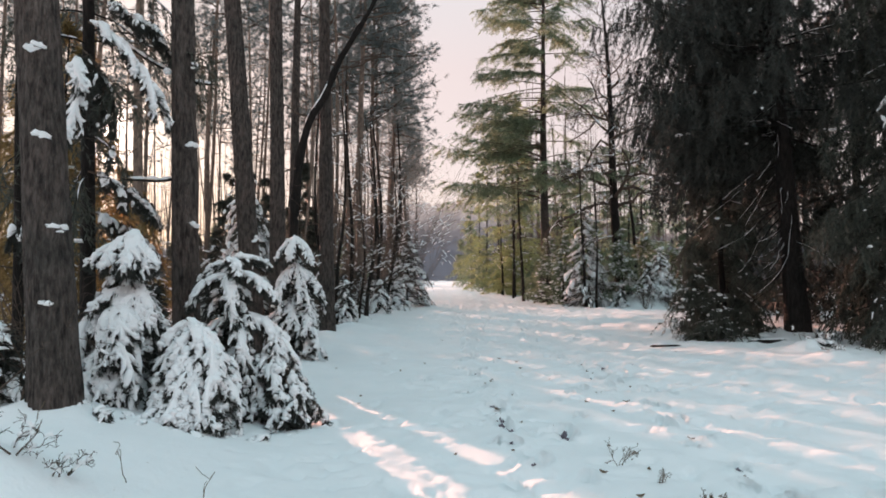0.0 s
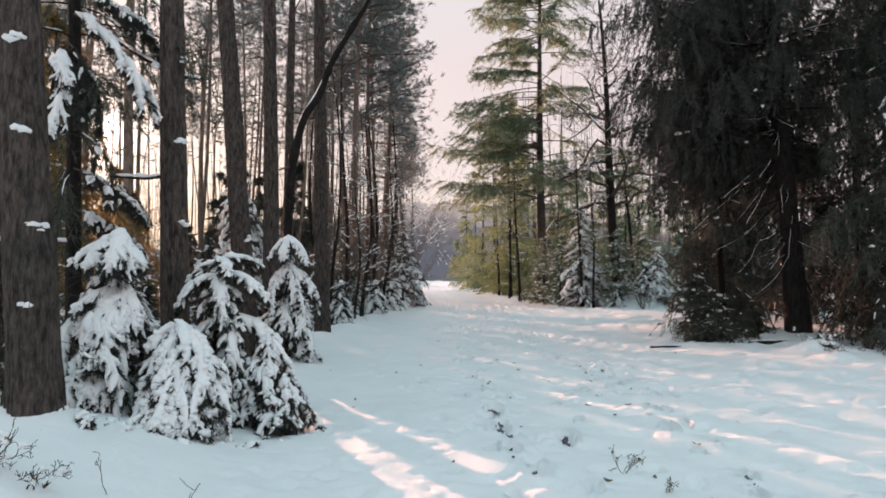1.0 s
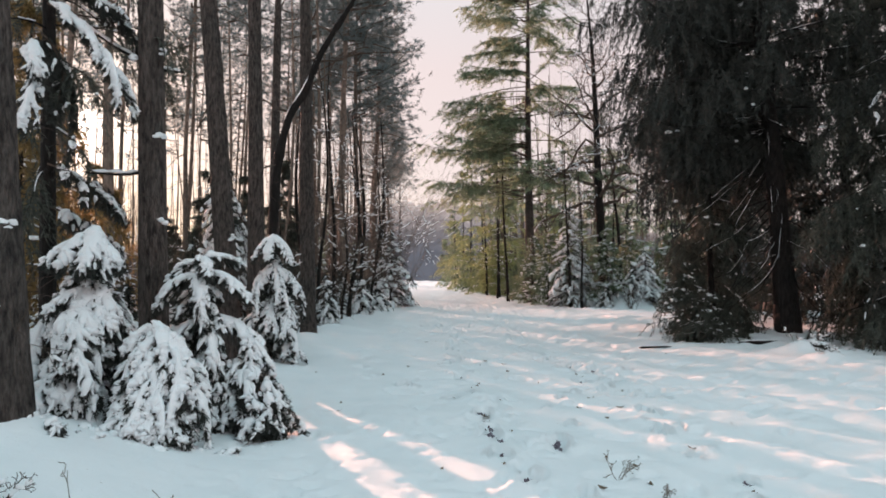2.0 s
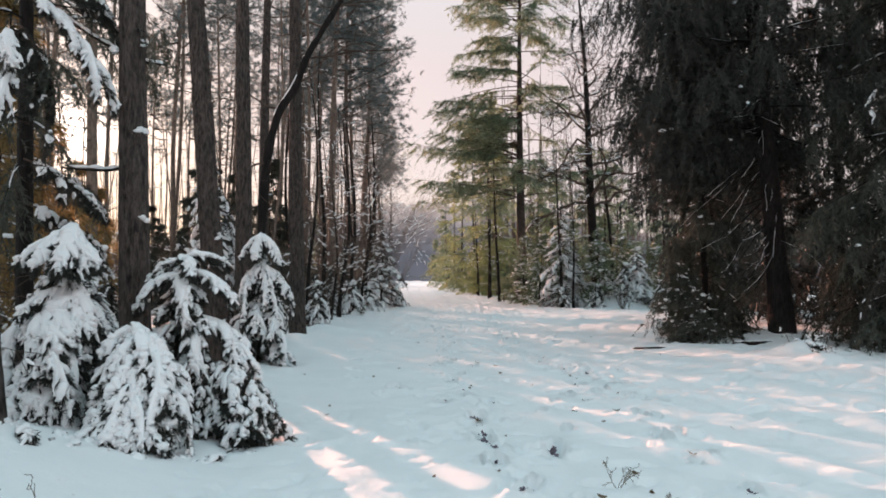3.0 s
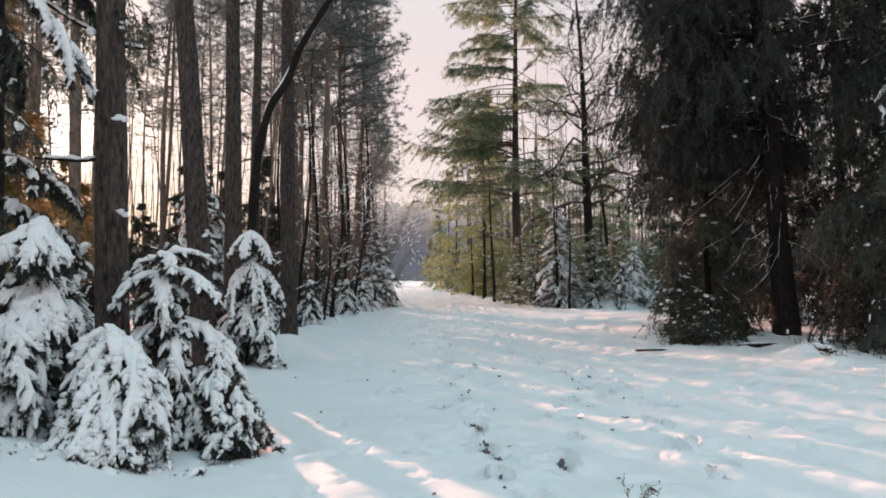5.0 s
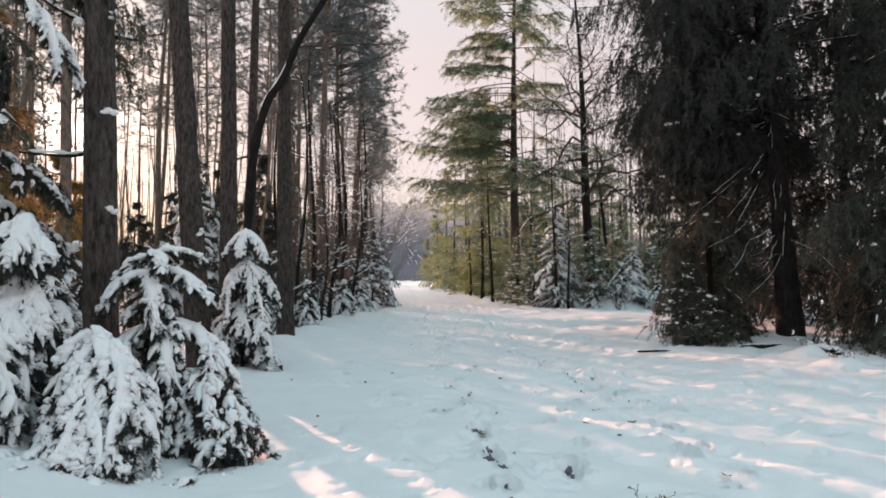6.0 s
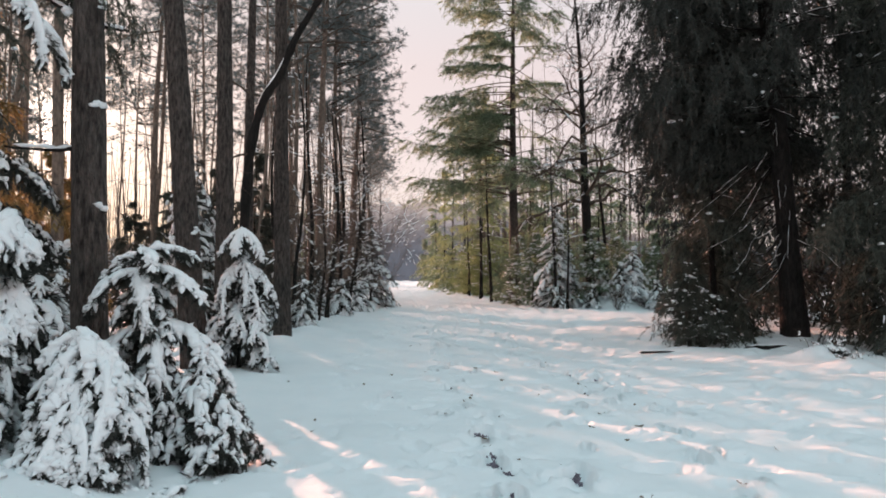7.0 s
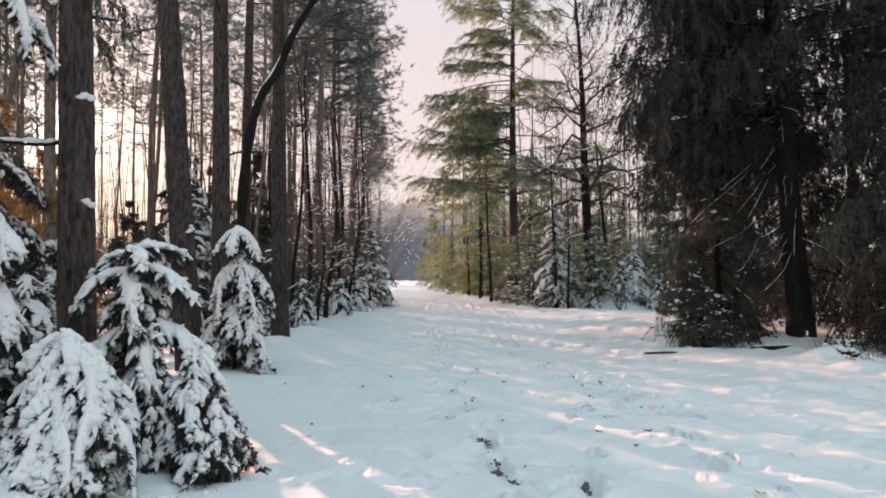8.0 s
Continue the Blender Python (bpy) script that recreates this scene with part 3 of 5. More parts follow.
# ---- young spruces bent under snow ----
def snowy_bough(rng, length, sag, fingers, load, fine=True, pad=1.0):
    """A bough along +x, with drooping side shoots; each shoot has needles below and a pad of snow on top."""
    n = 9
    s = np.linspace(0, 1, n)
    axis = np.stack([length * (s - 0.12 * sag * s ** 3), 0.05 * length * np.sin(s * 4 + rng.uniform(0, 6)), length * (0.22 * s - (0.22 + sag) * s ** 2.1)], -1)
    ss = np.concatenate([np.linspace(0.18, 0.95, fingers), np.linspace(0.14, 0.9, fingers)])[None]
    p, t = along(axis[None], ss)
    p, t = p[0], t[0]
    sgn = np.concatenate([np.ones(fingers), -np.ones(fingers)])[:, None]
    ln = (length * 0.42 * (1 - ss[0] * 0.70) * rng.uniform(0.6, 1.2, ss.shape[1]) + 0.09)[:, None]
    d = unit(t * 0.9 + np.array([0, 1.0, 0]) * sgn * rng.uniform(0.45, 0.95, (len(p), 1)) + 0.1 * rng.normal(size=p.shape))
    k = np.linspace(0, 1, 7)[None, :, None]
    side = p[:, None] + d[:, None] * ln[:, None] * k + np.array([0, 0, -1.0]) * (ln * rng.uniform(0.2, 0.6, (len(p), 1)))[:, None] * k ** 2
    wood = Geo().tube(axis[None], (0.006 + 0.009 * length) * np.linspace(1, 0.25, n)[None], 4)
    wood.add(*slim(rng, p, side[:, -1] - p, 0.012))
    allc = np.concatenate([side, along(axis[None], np.linspace(0.25, 1, 7)[None])[0]])
    pts = 9 if fine else 6
    q, qt = along(allc, np.linspace(0.15, 1.04, pts)[None] + rng.normal(size=(len(allc), pts)) * 0.02)
    q = q - np.array([0, 0, 0.022])
    needle = Geo().add(*needles(rng, q.reshape(-1, 3), qt.reshape(-1, 3) + np.array([0, 0, -0.35]), 6 if fine else 4, 0.085, 0.013 if fine else 0.018, 0.6))
    # twiglets that fork off the side shoots
    q2, qt2 = along(side, rng.uniform(0.3, 0.95, (len(side), 3 if fine else 1)))
    q2, qt2 = q2.reshape(-1, 3), qt2.reshape(-1, 3)
    dd = unit(qt2 + rng.normal(size=q2.shape) * np.array([0.6, 0.6, 0.2]) + np.array([0, 0, -0.3]))
    tl = rng.uniform(0.07, 0.17, (len(q2), 1))
    ks = np.linspace(0, 1, 5)[None, :, None]
    fork = q2[:, None] + dd[:, None] * tl[:, None] * ks + np.array([0, 0, -0.4]) * tl[:, None] * ks ** 2
    qq, qq_t = along(fork, np.linspace(0.3, 1.05, 3)[None] + 0 * tl)
    needle.add(*needles(rng, qq.reshape(-1, 3) - np.array([0, 0, 0.016]), qq_t.reshape(-1, 3), 6 if fine else 3, 0.055, 0.011, 0.6))
    snow = Geo()
    if load > 0:
        keep = rng.random(len(side)) < load
        prof = np.array([0.7, 1.0, 1.15, 1.1, 0.95, 0.7, 0.12])
        sc, _ = along(side[keep], np.linspace(0, 0.95, 7)[None] + 0 * ln[keep])
        w = rng.uniform(0.055, 0.090, keep.sum())[:, None] * prof[None] * pad * 1.18
        sc = sc + np.array([0, 0, 0.026]) + rng.normal(size=sc.shape) * 0.008
        snow.tube(sc, w * (1 + 0.14 * rng.normal(size=w.shape)), 6 if fine else 5, 0.45, rng)
        kf = rng.random(len(fork)) < load * 0.8
        if kf.any():
            wf = rng.uniform(0.020, 0.036, kf.sum())[:, None] * np.array([0.8, 1.05, 1.05, 0.8, 0.1])[None]
            snow.tube(fork[kf] + np.array([0, 0, 0.018]), wf, 4, 0.6, rng)
    if load > 0.5:
        ac, _ = along(axis[None], np.linspace(0.05, 0.98, 12)[None])
        wa = pad * (0.055 + 0.055 * length) * np.array([0.4, 0.9, 1.05, 1.15, 1.1, 1.1, 1, 1, 0.9, 0.75, 0.55, 0.1])[None] * rng.uniform(0.8, 1.2, (1, 12))
        snow.tube(ac + np.array([0, 0, 0.035]) + rng.normal(size=ac.shape) * 0.008, wa, 9, 0.40, rng)
    return wood, needle, snow


def snow_spruce(name, x, y, h, reach, boughs, load, label, seed, sag=0.75, needle=None, low=0.06, turn=0.0, shares=6, fine=True, group="young spruces at the edge of the path"):
    """A young spruce: a stem and boughs in whorls, each bough a part with its snow."""
    rng = np.random.default_rng(seed)
    needle = needle or M_N_SPRUCE
    t = thing(name, pose(x, y, ground_at(x, y) - 0.03), label, "young spruce", group)
    tg, line = trunk_geo(rng, h * 0.97, 0.018 + 0.012 * h, 8, 10, (rng.normal() * 0.02, rng.normal() * 0.02), 0.02, 0.2, 0.05, 0.15, 0.1)
    part("stem", tg, M_SPRUCE, t, "", True)
    kinds = []
    for k in range(shares):
        w, n, s = snowy_bough(rng, 1.0, sag * rng.uniform(0.75, 1.25), 7 if fine else 5, load, fine, 1.4 if load > 0.9 else 1.15 if fine else 1.0)
        kinds.append((w.mesh("bough", M_TWIG), n.mesh("needles", needle), s.mesh("snow", M_SNOW, True) if s.n else None))
    for k in range(boughs):
        u = (k + rng.uniform(0, 0.8)) / boughs
        z = h * (low + (0.97 - low) * u)
        ln = reach * ((1 - u) ** 0.85 * 0.95 + 0.10) * rng.uniform(0.78, 1.15)
        az = turn + k * 137.5 + rng.normal() * 14
        w, n, s = kinds[k % shares]
        px, py = np.interp(z, line[:, 2], line[:, 0]), np.interp(z, line[:, 2], line[:, 1])
        sc = max(ln, 0.16)
        m = pose(px, py, z, rng.normal() * 10, -16 * u ** 2 + rng.normal() * 6, az) @ Matrix.Diagonal((sc, sc, sc, 1))
        b = part("bough", w, None, t, "", at=m)
        part("needles", n, None, b)
        if s is not None:
            tagged(part("snow", s, None, b, "thick pads of snow"), kind="stuff")
    m = 420 if fine else 140                     # dark shaded twigs about the stem
    u = rng.uniform(0.02, 0.92, m)
    q, a = np.sqrt(rng.uniform(0, 1, m)) * reach * (1 - u) * 0.5, rng.uniform(0, 6.3, m)
    pp = np.stack([q * np.cos(a), q * np.sin(a), u * h], -1)
    dd = np.stack([np.cos(a), np.sin(a), rng.uniform(-0.9, 0.1, m)], -1)
    tagged(part("inner_foliage", Geo().add(*needles(rng, pp, dd, 9, 0.12 if fine else 0.16, 0.016 if fine else 0.03, 0.5)), needle, t, "dark shaded needles"), kind="stuff")
    if load > 0.5:
        m = 9
        pp = np.stack([rng.normal(size=m) * 0.05, rng.normal(size=m) * 0.05, h * 0.97 - rng.uniform(0, 0.16, m)], -1) + np.array([line[-1, 0], line[-1, 1], 0])
        part("snow_cap", Geo().add(*lumps(rng, pp, rng.uniform(0.7, 1.2, (m, 1)) * np.array([[0.085, 0.07, 0.055]]))), M_SNOW, t, "cap of snow on the tip", True)
    return t


def moved(geo, turn, p):
    """The same geometry, turned about the upright axis and carried to p."""
    out, c, s = Geo(), math.cos(turn), math.sin(turn)
    out.v = [v @ np.array([[c, s, 0], [-s, c, 0], [0, 0, 1]]) + p for v in geo.v]
    out.f3, out.f4, out.n = geo.f3, geo.f4, geo.n
    return out


def snow_fan(rng, length, drop, width, load, rise=0.10, pitch=0.055, bow=1.4, wings=True):
    """A bough along +x that bows down under its snow: side shoots swept forward, each with a pad of snow that tapers to its tip, so that the pads merge along
    the bough and part into a fringe at its rim; dark needles hang below and stick out at the tips."""
    n = 10
    full = wings and length > 0.62
    if full:
        width = width * 0.72
    s = np.linspace(0, 1, n)
    out = length * (s - 0.30 * min(drop, 1.2) * s ** 2.2)
    axis = np.stack([out, 0.04 * length * np.sin(s * 3 + rng.uniform(0, 6)), length * (rise * s - (rise + drop) * s ** bow)], -1)
    k = max(int(length / pitch), 5)
    ss = np.concatenate([np.linspace(0.10, 0.97, k), np.linspace(0.13, 0.94, k)])
    ss = np.clip(ss + rng.normal(size=2 * k) * 0.25 / k, 0.06, 0.98)
    p, t = along(axis[None], ss[None])
    p, t = p[0], t[0]
    sgn = np.repeat([1.0, -1.0], k)[:, None]
    shape = (0.30 + 0.70 * np.sin(np.pi * ss ** 0.75) ** 0.8) * np.where(ss > 0.9, 0.75, 1)
    ln = (width * shape * rng.uniform(0.5, 1.25, 2 * k))[:, None]
    d = unit(t * 1.0 + np.array([0, 1.0, 0]) * sgn * rng.uniform(0.35, 1.15, (2 * k, 1)) + 0.16 * rng.normal(size=p.shape))
    q = np.linspace(0, 1, 7)[None, :, None]
    side = p[:, None] + d[:, None] * ln[:, None] * q + np.array([0, 0, -1.0]) * (ln * rng.uniform(0.35, 0.75, (2 * k, 1)))[:, None] * q ** 2
    side = side + np.cross(d, np.array([0, 0, 1.0]))[:, None] * (ln * rng.normal(size=(2 * k, 1)) * 0.16)[:, None] * np.sin(q * 3)
    wood = Geo().tube(axis[None], (0.005 + 0.008 * length) * np.linspace(1, 0.25, n)[None], 5)
    wood.add(*slim(rng, p, side[:, -1] - p, 0.010))
    tipc, _ = along(axis[None], np.linspace(0.55, 1.02, 7)[None])
    shoots = np.concatenate([side, tipc])
    # twiglets that fork off near the tips
    fp, ft = along(side, rng.uniform(0.35, 0.9, (2 * k, 2)))
    fp, ft = fp.reshape(-1, 3), ft.reshape(-1, 3)
    fl = rng.uniform(0.05, 0.11, (len(fp), 1))
    fd = unit(ft + rng.normal(size=fp.shape) * np.array([0.5, 0.5, 0.12]) + np.array([0, 0, -0.35]))
    fork = fp[:, None] + fd[:, None] * fl[:, None] * q[:, :5] * 1.4
    needle = Geo()
    a, at = along(shoots, np.linspace(0.2, 1.06, 9)[None] + rng.normal(size=(len(shoots), 9)) * 0.02)
    needle.add(*needles(rng, a.reshape(-1, 3) - np.array([0, 0, 0.020]), at.reshape(-1, 3) + np.array([0, 0, -0.45]), 6, 0.062, 0.011, 0.6))
    a, at = along(fork, np.linspace(0.3, 1.05, 4)[None] + 0 * fl)
    needle.add(*needles(rng, a.reshape(-1, 3) - np.array([0, 0, 0.012]), at.reshape(-1, 3) + np.array([0, 0, -0.25]), 5, 0.040, 0.009, 0.6))
    snow = Geo()
    keep = rng.random(len(shoots)) < load
    if keep.any():
        sc, _ = along(shoots[keep], np.linspace(0, 0.93, 7)[None] + np.zeros((keep.sum(), 1)))
        w = rng.uniform(0.024, 0.052, keep.sum())[:, None] * np.array([1.0, 1.08, 1.1, 1.0, 0.82, 0.55, 0.14])[None]
        snow.tube(sc + np.array([0, 0, 0.022]) + rng.normal(size=sc.shape) * 0.004, w, 7, 0.62)
        kf = rng.random(len(fork)) < load * 0.85
        wf = rng.uniform(0.015, 0.026, kf.sum())[:, None] * np.array([0.8, 1.05, 1.0, 0.7, 0.12])[None]
        if kf.any():
            snow.tube(fork[kf] + np.array([0, 0, 0.016]), wf, 6, 0.7)
    if load > 0.6:
        ac, _ = along(axis[None], np.linspace(0.03, 0.97, 12)[None])
        wa = (0.035 + 0.045 * length) * np.array([0.35, 0.8, 1.0, 1.1, 1.15, 1.1, 1.05, 1, 0.9, 0.75, 0.5, 0.12])[None] * rng.uniform(0.85, 1.15, (1, 12))
        snow.tube(ac + np.array([0, 0, 0.026]), wa, 9, 0.48)
        m = int(k * 1.3)                         # heaps that cover the inner shoots
        a, _ = along(side[rng.integers(0, 2 * k, m)], rng.uniform(0.0, 0.6, (m, 1)))
        snow.add(*lumps(rng, a[:, 0] + np.array([0, 0, 0.020]), rng.uniform(0.6, 1.25, (m, 1)) * np.array([[0.052, 0.044, 0.030]])))
    # tufts of bare needle tips that poke through the snow
    m = rng.poisson(2.2 * k)
    if m:
        pick = rng.integers(0, 2 * k, m)
        a, at = along(side[pick], rng.uniform(0.35, 0.85, (m, 1)))
        needle.add(*needles(rng, a[:, 0] + np.array([0, 0, 0.034]), at[:, 0] + np.array([0, 0, -0.2]), 9, 0.042, 0.014, 0.32))
    if full:                                     # side boughs that make a long bough uneven
        at_s = np.array([[0.22, 0.36, 0.48, 0.60, 0.72, 0.84]]) + rng.normal(size=(1, 6)) * 0.03
        p, t = along(axis[None], at_s)
        for i in range(6):
            steep = -t[0, i, 2] / max(math.hypot(t[0, i, 0], t[0, i, 1]), 0.2)
            small = snow_fan(rng, length * rng.uniform(0.26, 0.46), 0.6 * steep + rng.uniform(0.0, 0.5), width * rng.uniform(0.45, 0.7), load * rng.uniform(0.8, 1.0), 0.05, wings=False)
            turn = radians((1 if i % 2 else -1) * rng.uniform(28, 70))
            for whole, piece in zip((wood, needle, snow), small):
                if piece.n:
                    whole.join(moved(piece, turn, p[0, i] + np.array([0, 0, rng.uniform(0.0, 0.05)])))
    return wood, needle, snow


def fan_spruce(name, x, y, h, boughs, label, seed, lean=(0.0, 0.0), back=8, reach=0.7, cap=True, loose=14, bow=1.4, needle=None, group="young spruces at the edge of the path"):
    """A young spruce bowed by snow. boughs: height, heading, length, drop, half width and snow load of each bough that faces the path; back: more on the far side."""
    rng = np.random.default_rng(seed)
    needle = needle or M_N_SPRUCE
    t = thing(name, pose(x, y, ground_at(x, y) - 0.03), label, "young spruce", group)
    tg, line = trunk_geo(rng, h * 0.98, 0.014 + 0.010 * h, 8, 12, lean, 0.02, 0.2, 0.05, 0.15, 0.1)
    part("stem", tg, M_SPRUCE, t, "", True)
    rest = []
    for k in range(back):
        u = (k + 0.5) / back
        rest.append((h * (0.10 + 0.78 * u), 20 + 140 * rng.random(), reach * (1 - u) ** 0.7 + 0.2, rng.uniform(0.6, 1.0), 0.20, rng.uniform(0.6, 0.9)))
    for k in range(loose):                       # short loose boughs between the tiers
        u = (k + rng.random()) / loose
        rest.append((h * (0.12 + 0.80 * u), -90 + rng.uniform(-85, 85), (reach * (1 - u) ** 0.7 + 0.12) * rng.uniform(0.55, 0.95), rng.uniform(0.3, 0.9), rng.uniform(0.09, 0.15), rng.uniform(0.35, 0.8)))
    for z, az, length, drop, width, load in list(boughs) + rest:
        w, n, s = snow_fan(rng, length, drop * rng.uniform(0.85, 1.15), width, load, 0.25 if bow > 1.6 else 0.10, bow=bow)
        px, py = np.interp(z, line[:, 2], line[:, 0]), np.interp(z, line[:, 2], line[:, 1])
        b = part("bough", w, M_TWIG, t, "", at=pose(px, py, z, rng.normal() * 12, 0, az + rng.normal() * 5))
        part("needles", n, needle, b)
        if s.n:
            tagged(part("snow", s, M_SNOW, b, "thick sheet of snow fringed at its rim" if load > 0.6 else "pads of snow", True), kind="stuff")
    m = 520                                      # dark shaded twigs about the stem
    u = rng.uniform(0.02, 0.9, m)
    q, a = np.sqrt(rng.uniform(0, 1, m)) * reach * (1 - u) * 0.6, rng.uniform(0, 6.3, m)
    pp = np.stack([q * np.cos(a) + lean[0] * u * h, q * np.sin(a) + lean[1] * u * h, u * h], -1)
    dd = np.stack([np.cos(a), np.sin(a), rng.uniform(-0.9, 0.1, m)], -1)
    tagged(part("inner_foliage", Geo().add(*needles(rng, pp, dd, 9, 0.09, 0.010, 0.5)), needle, t, "dark shaded needles"), kind="stuff")
    if cap:
        m = 7
        pp = np.stack([rng.normal(size=m) * 0.035, rng.normal(size=m) * 0.035, h * 0.97 - rng.uniform(0, 0.10, m)], -1) + np.array([line[-1, 0], line[-1, 1], 0])
        part("snow_cap", Geo().add(*lumps(rng, pp, rng.uniform(0.7, 1.2, (m, 1)) * np.array([[0.060, 0.05, 0.036]]))), M_SNOW, t, "cap of snow on the tip", True)
    return t


# ---- the place ----
build_ground()

# old trunks at the left edge of the path: x, y, radius, lean, height
EDGE = [(-3.40, 6.10, 0.205, (-0.079, 0.0), 19), (-3.08, 8.35, 0.165, (-0.034, 0.0), 18), (-3.63, 13.4, 0.214, (-0.078, 0.0), 20), (-3.83, 16.0, 0.20, (-0.011, 0.0), 20),
        (-3.07, 18.4, 0.21, (-0.025, 0.0), 19), (-5.25, 24.0, 0.20, (0.004, 0.0), 20)]
for k, (x, y, r, lean, h) in enumerate(EDGE):
    rng = np.random.default_rng(100 + k)
    near = k < 3
    t = put_tree("pine_tree", pose(x, y, ground_at(x, y)), pine_geos(rng, h, r, h * 0.62, 22, 12, 22, 0.26, 0.05, 2.6, lean, 10, 40 if near else 18, 150 if near else 40, 0.03, rough=0.06, flare=0.10), M_PINE, M_N_PINE,
                 "tall pine with grey-brown bark standing in the snow", "pine tree", "tall pines at the forest edge", True)
    # little pads of snow that stick to the bark
    if near:
        spots = {0: ((1.32, -1.1), (2.79, -0.9), (3.62, -1.0), (2.0, -0.5)), 1: ((2.24, -0.4), (3.2, -0.6), (4.1, 3.6), (4.15, -0.2)), 2: ((2.4, -0.5), (1.6, -1.2))}[k]
        for z, a in spots:
            g = Geo()
            cx, cy = lean[0] * z, 0
            m = int(rng.integers(2, 5))
            aa = a + np.linspace(-0.12, 0.12, m) * m * 0.5
            pp = np.stack([cx + np.cos(aa) * r * 0.97, cy + np.sin(aa) * r * 0.97, z - ground_at(x, y) + 0.02 * rng.normal(size=m)], -1)
            g.add(*lumps(rng, pp, rng.uniform(0.7, 1.2, (m, 1)) * np.array([[0.056, 0.044, 0.028]])))
            part("snow_pad", g, M_SNOW, t, "small pad of snow on the bark", True)

    if k == 1:
        for z, az, ln, slope in ((3.72, 172, 1.0, 0.55), (3.70, 20, 0.35, -0.1), (2.5, 200, 0.7, -0.2)):
            c = curve_out(np.array([[lean[0] * z, 0.0, z]]), np.array([radians(az)]), np.array([ln]), np.array([slope]), np.array([0.0]), np.array([0.1]), 9, np.array([0.04]))
            c = c + np.cumsum(rng.normal(size=c.shape) * 0.008, 1)
            limb = part("dead_limb", Geo().tube(c, 0.024 * np.linspace(1, 0.35, 9)[None], 6), M_SPRUCE, t, "bare dead limb", True)
            sc, _ = along(c, np.linspace(0.22, 0.9, 9)[None])
            part("snow", Geo().tube(sc + np.array([0, 0, 0.03]) + rng.normal(size=sc.shape) * 0.005, 0.026 * np.array([[0.1, 1.1, 0.6, 1.0, 1.2, 0.5, 0.9, 0.8, 0.1]]), 7, 0.8), M_SNOW, limb, "ridge of snow", True)

# the pines deeper in the left wood, from a few shapes
kinds = []
for k in range(9):
    rng = np.random.default_rng(200 + k)
    h = rng.uniform(16, 21)
    geos = pine_geos(rng, h, rng.uniform(0.075, 0.135), h * rng.uniform(0.5, 0.7), 24, 12, 21, 0.27, 0.024, 2.5, rng.normal(size=2) * 0.025, 20, 7, 14, 0.22)
    kinds.append(put_tree("pine_tree", pose(0, 0, 0), geos, M_PINE_UP, M_N_PINE, "slender pine with a bare trunk and a high crown", "pine tree", "slender pines in the wood"))
rng = np.random.default_rng(7)
spots = [(-6.2, 14.0), (-10.5, 30.0), (-14.1, 41.1), (-6.4, 45.2), (-18.9, 50.2), (-4.4, 27.5), (-4.0, 31.5), (-5.0, 36.5), (-3.6, 40.5), (-9.3, 27), (-7.0, 30)]
tries = 0
while len(spots) < 80 and tries < 6000:
    tries += 1
    y = rng.uniform(17, 62)
    x = -3.3 - rng.uniform(0, 1) ** 1.15 * (10 + y * 0.62)
    if x > -6.0 and y < 24 or x > -4.2 and y < 27:
        continue
    if in_gap(x, y):
        continue
    if min((x - a) ** 2 + (y - b) ** 2 for a, b in spots) > 2.4 ** 2:
        spots.append((x, y))
for k, (x, y) in enumerate(spots):
    src = kinds[k % len(kinds)]
    m = pose(x, y, ground_at(x, y), 0, 0, rng.uniform(0, 360))
    if k < len(kinds):
        src.matrix_basis = m
    else:
        copy_thing(src, m)

rng = np.random.default_rng(245)
t = thing("thin_tree", pose(-4.62, 7.5, ground_at(-4.62, 7.5)), "thin dark bare stem close by a pine", "bare tree")
part("trunk", trunk_geo(rng, 9, 0.062, 10, 30, (0.0, 0.0), 0.03, 0.1)[0], M_SPRUCE, t, "", True)
for z in (0.9, 1.3, 1.7, 2.2, 2.6, 3.1, 3.7):
    a = rng.uniform(0, 6.3)
    part("twig", woody(branchy(rng, (0, 0, z), (math.cos(a), math.sin(a), 0.2), rng.uniform(0.3, 0.8), 0.009, 3, (4, 2), 0.3), (4, 3, 3)), M_TWIG, t)

# very thin poles between them
kinds = []
for k in range(6):
    rng = np.random.default_rng(250 + k)
    h = rng.uniform(9, 15)
    t = thing("pole_tree", pose(0, 0, 0), "very thin bare pole-like young tree", "bare tree", "thin poles in the wood")
    tg, line = trunk_geo(rng, h, rng.uniform(0.032, 0.06), 6, 10, rng.normal(size=2) * 0.03, 0.2, 0.1, 0.05, 0.3)
    part("trunk", tg, M_PINE_UP, t, "", True)
    m = 16
    z = rng.uniform(1.0, h * 0.95, m)
    start = np.stack([np.interp(z, line[:, 2], line[:, 0]), np.interp(z, line[:, 2], line[:, 1]), z], -1)
    cc = curve_out(start, rng.uniform(0, 6.3, m), rng.uniform(0.3, 1.4, m), rng.normal(size=m) * 0.4 + 0.2, rng.uniform(-0.2, 0.3, m), np.zeros(m), 5, rng.normal(size=m) * 0.08)
    tagged(part("branchwork", Geo().tube(cc, 0.010 * np.linspace(1, 0.3, 5)[None] + 0 * z[:, None], 3), M_TWIG, t), kind="stuff")
    kinds.append(t)
rng = np.random.default_rng(260)
n = 0
while n < 96:
    y = rng.uniform(20, 70)
    x = -4.0 - rng.uniform(0, 1) * y * 0.6
    if in_gap(x, y) and y < 40:
        continue
    m = pose(x, y, ground_at(x, y), 0, 0, rng.uniform(0, 360))
    if n < 6:
        kinds[n].matrix_basis = m
    else:
        copy_thing(kinds[n % 6], m)
    n += 1

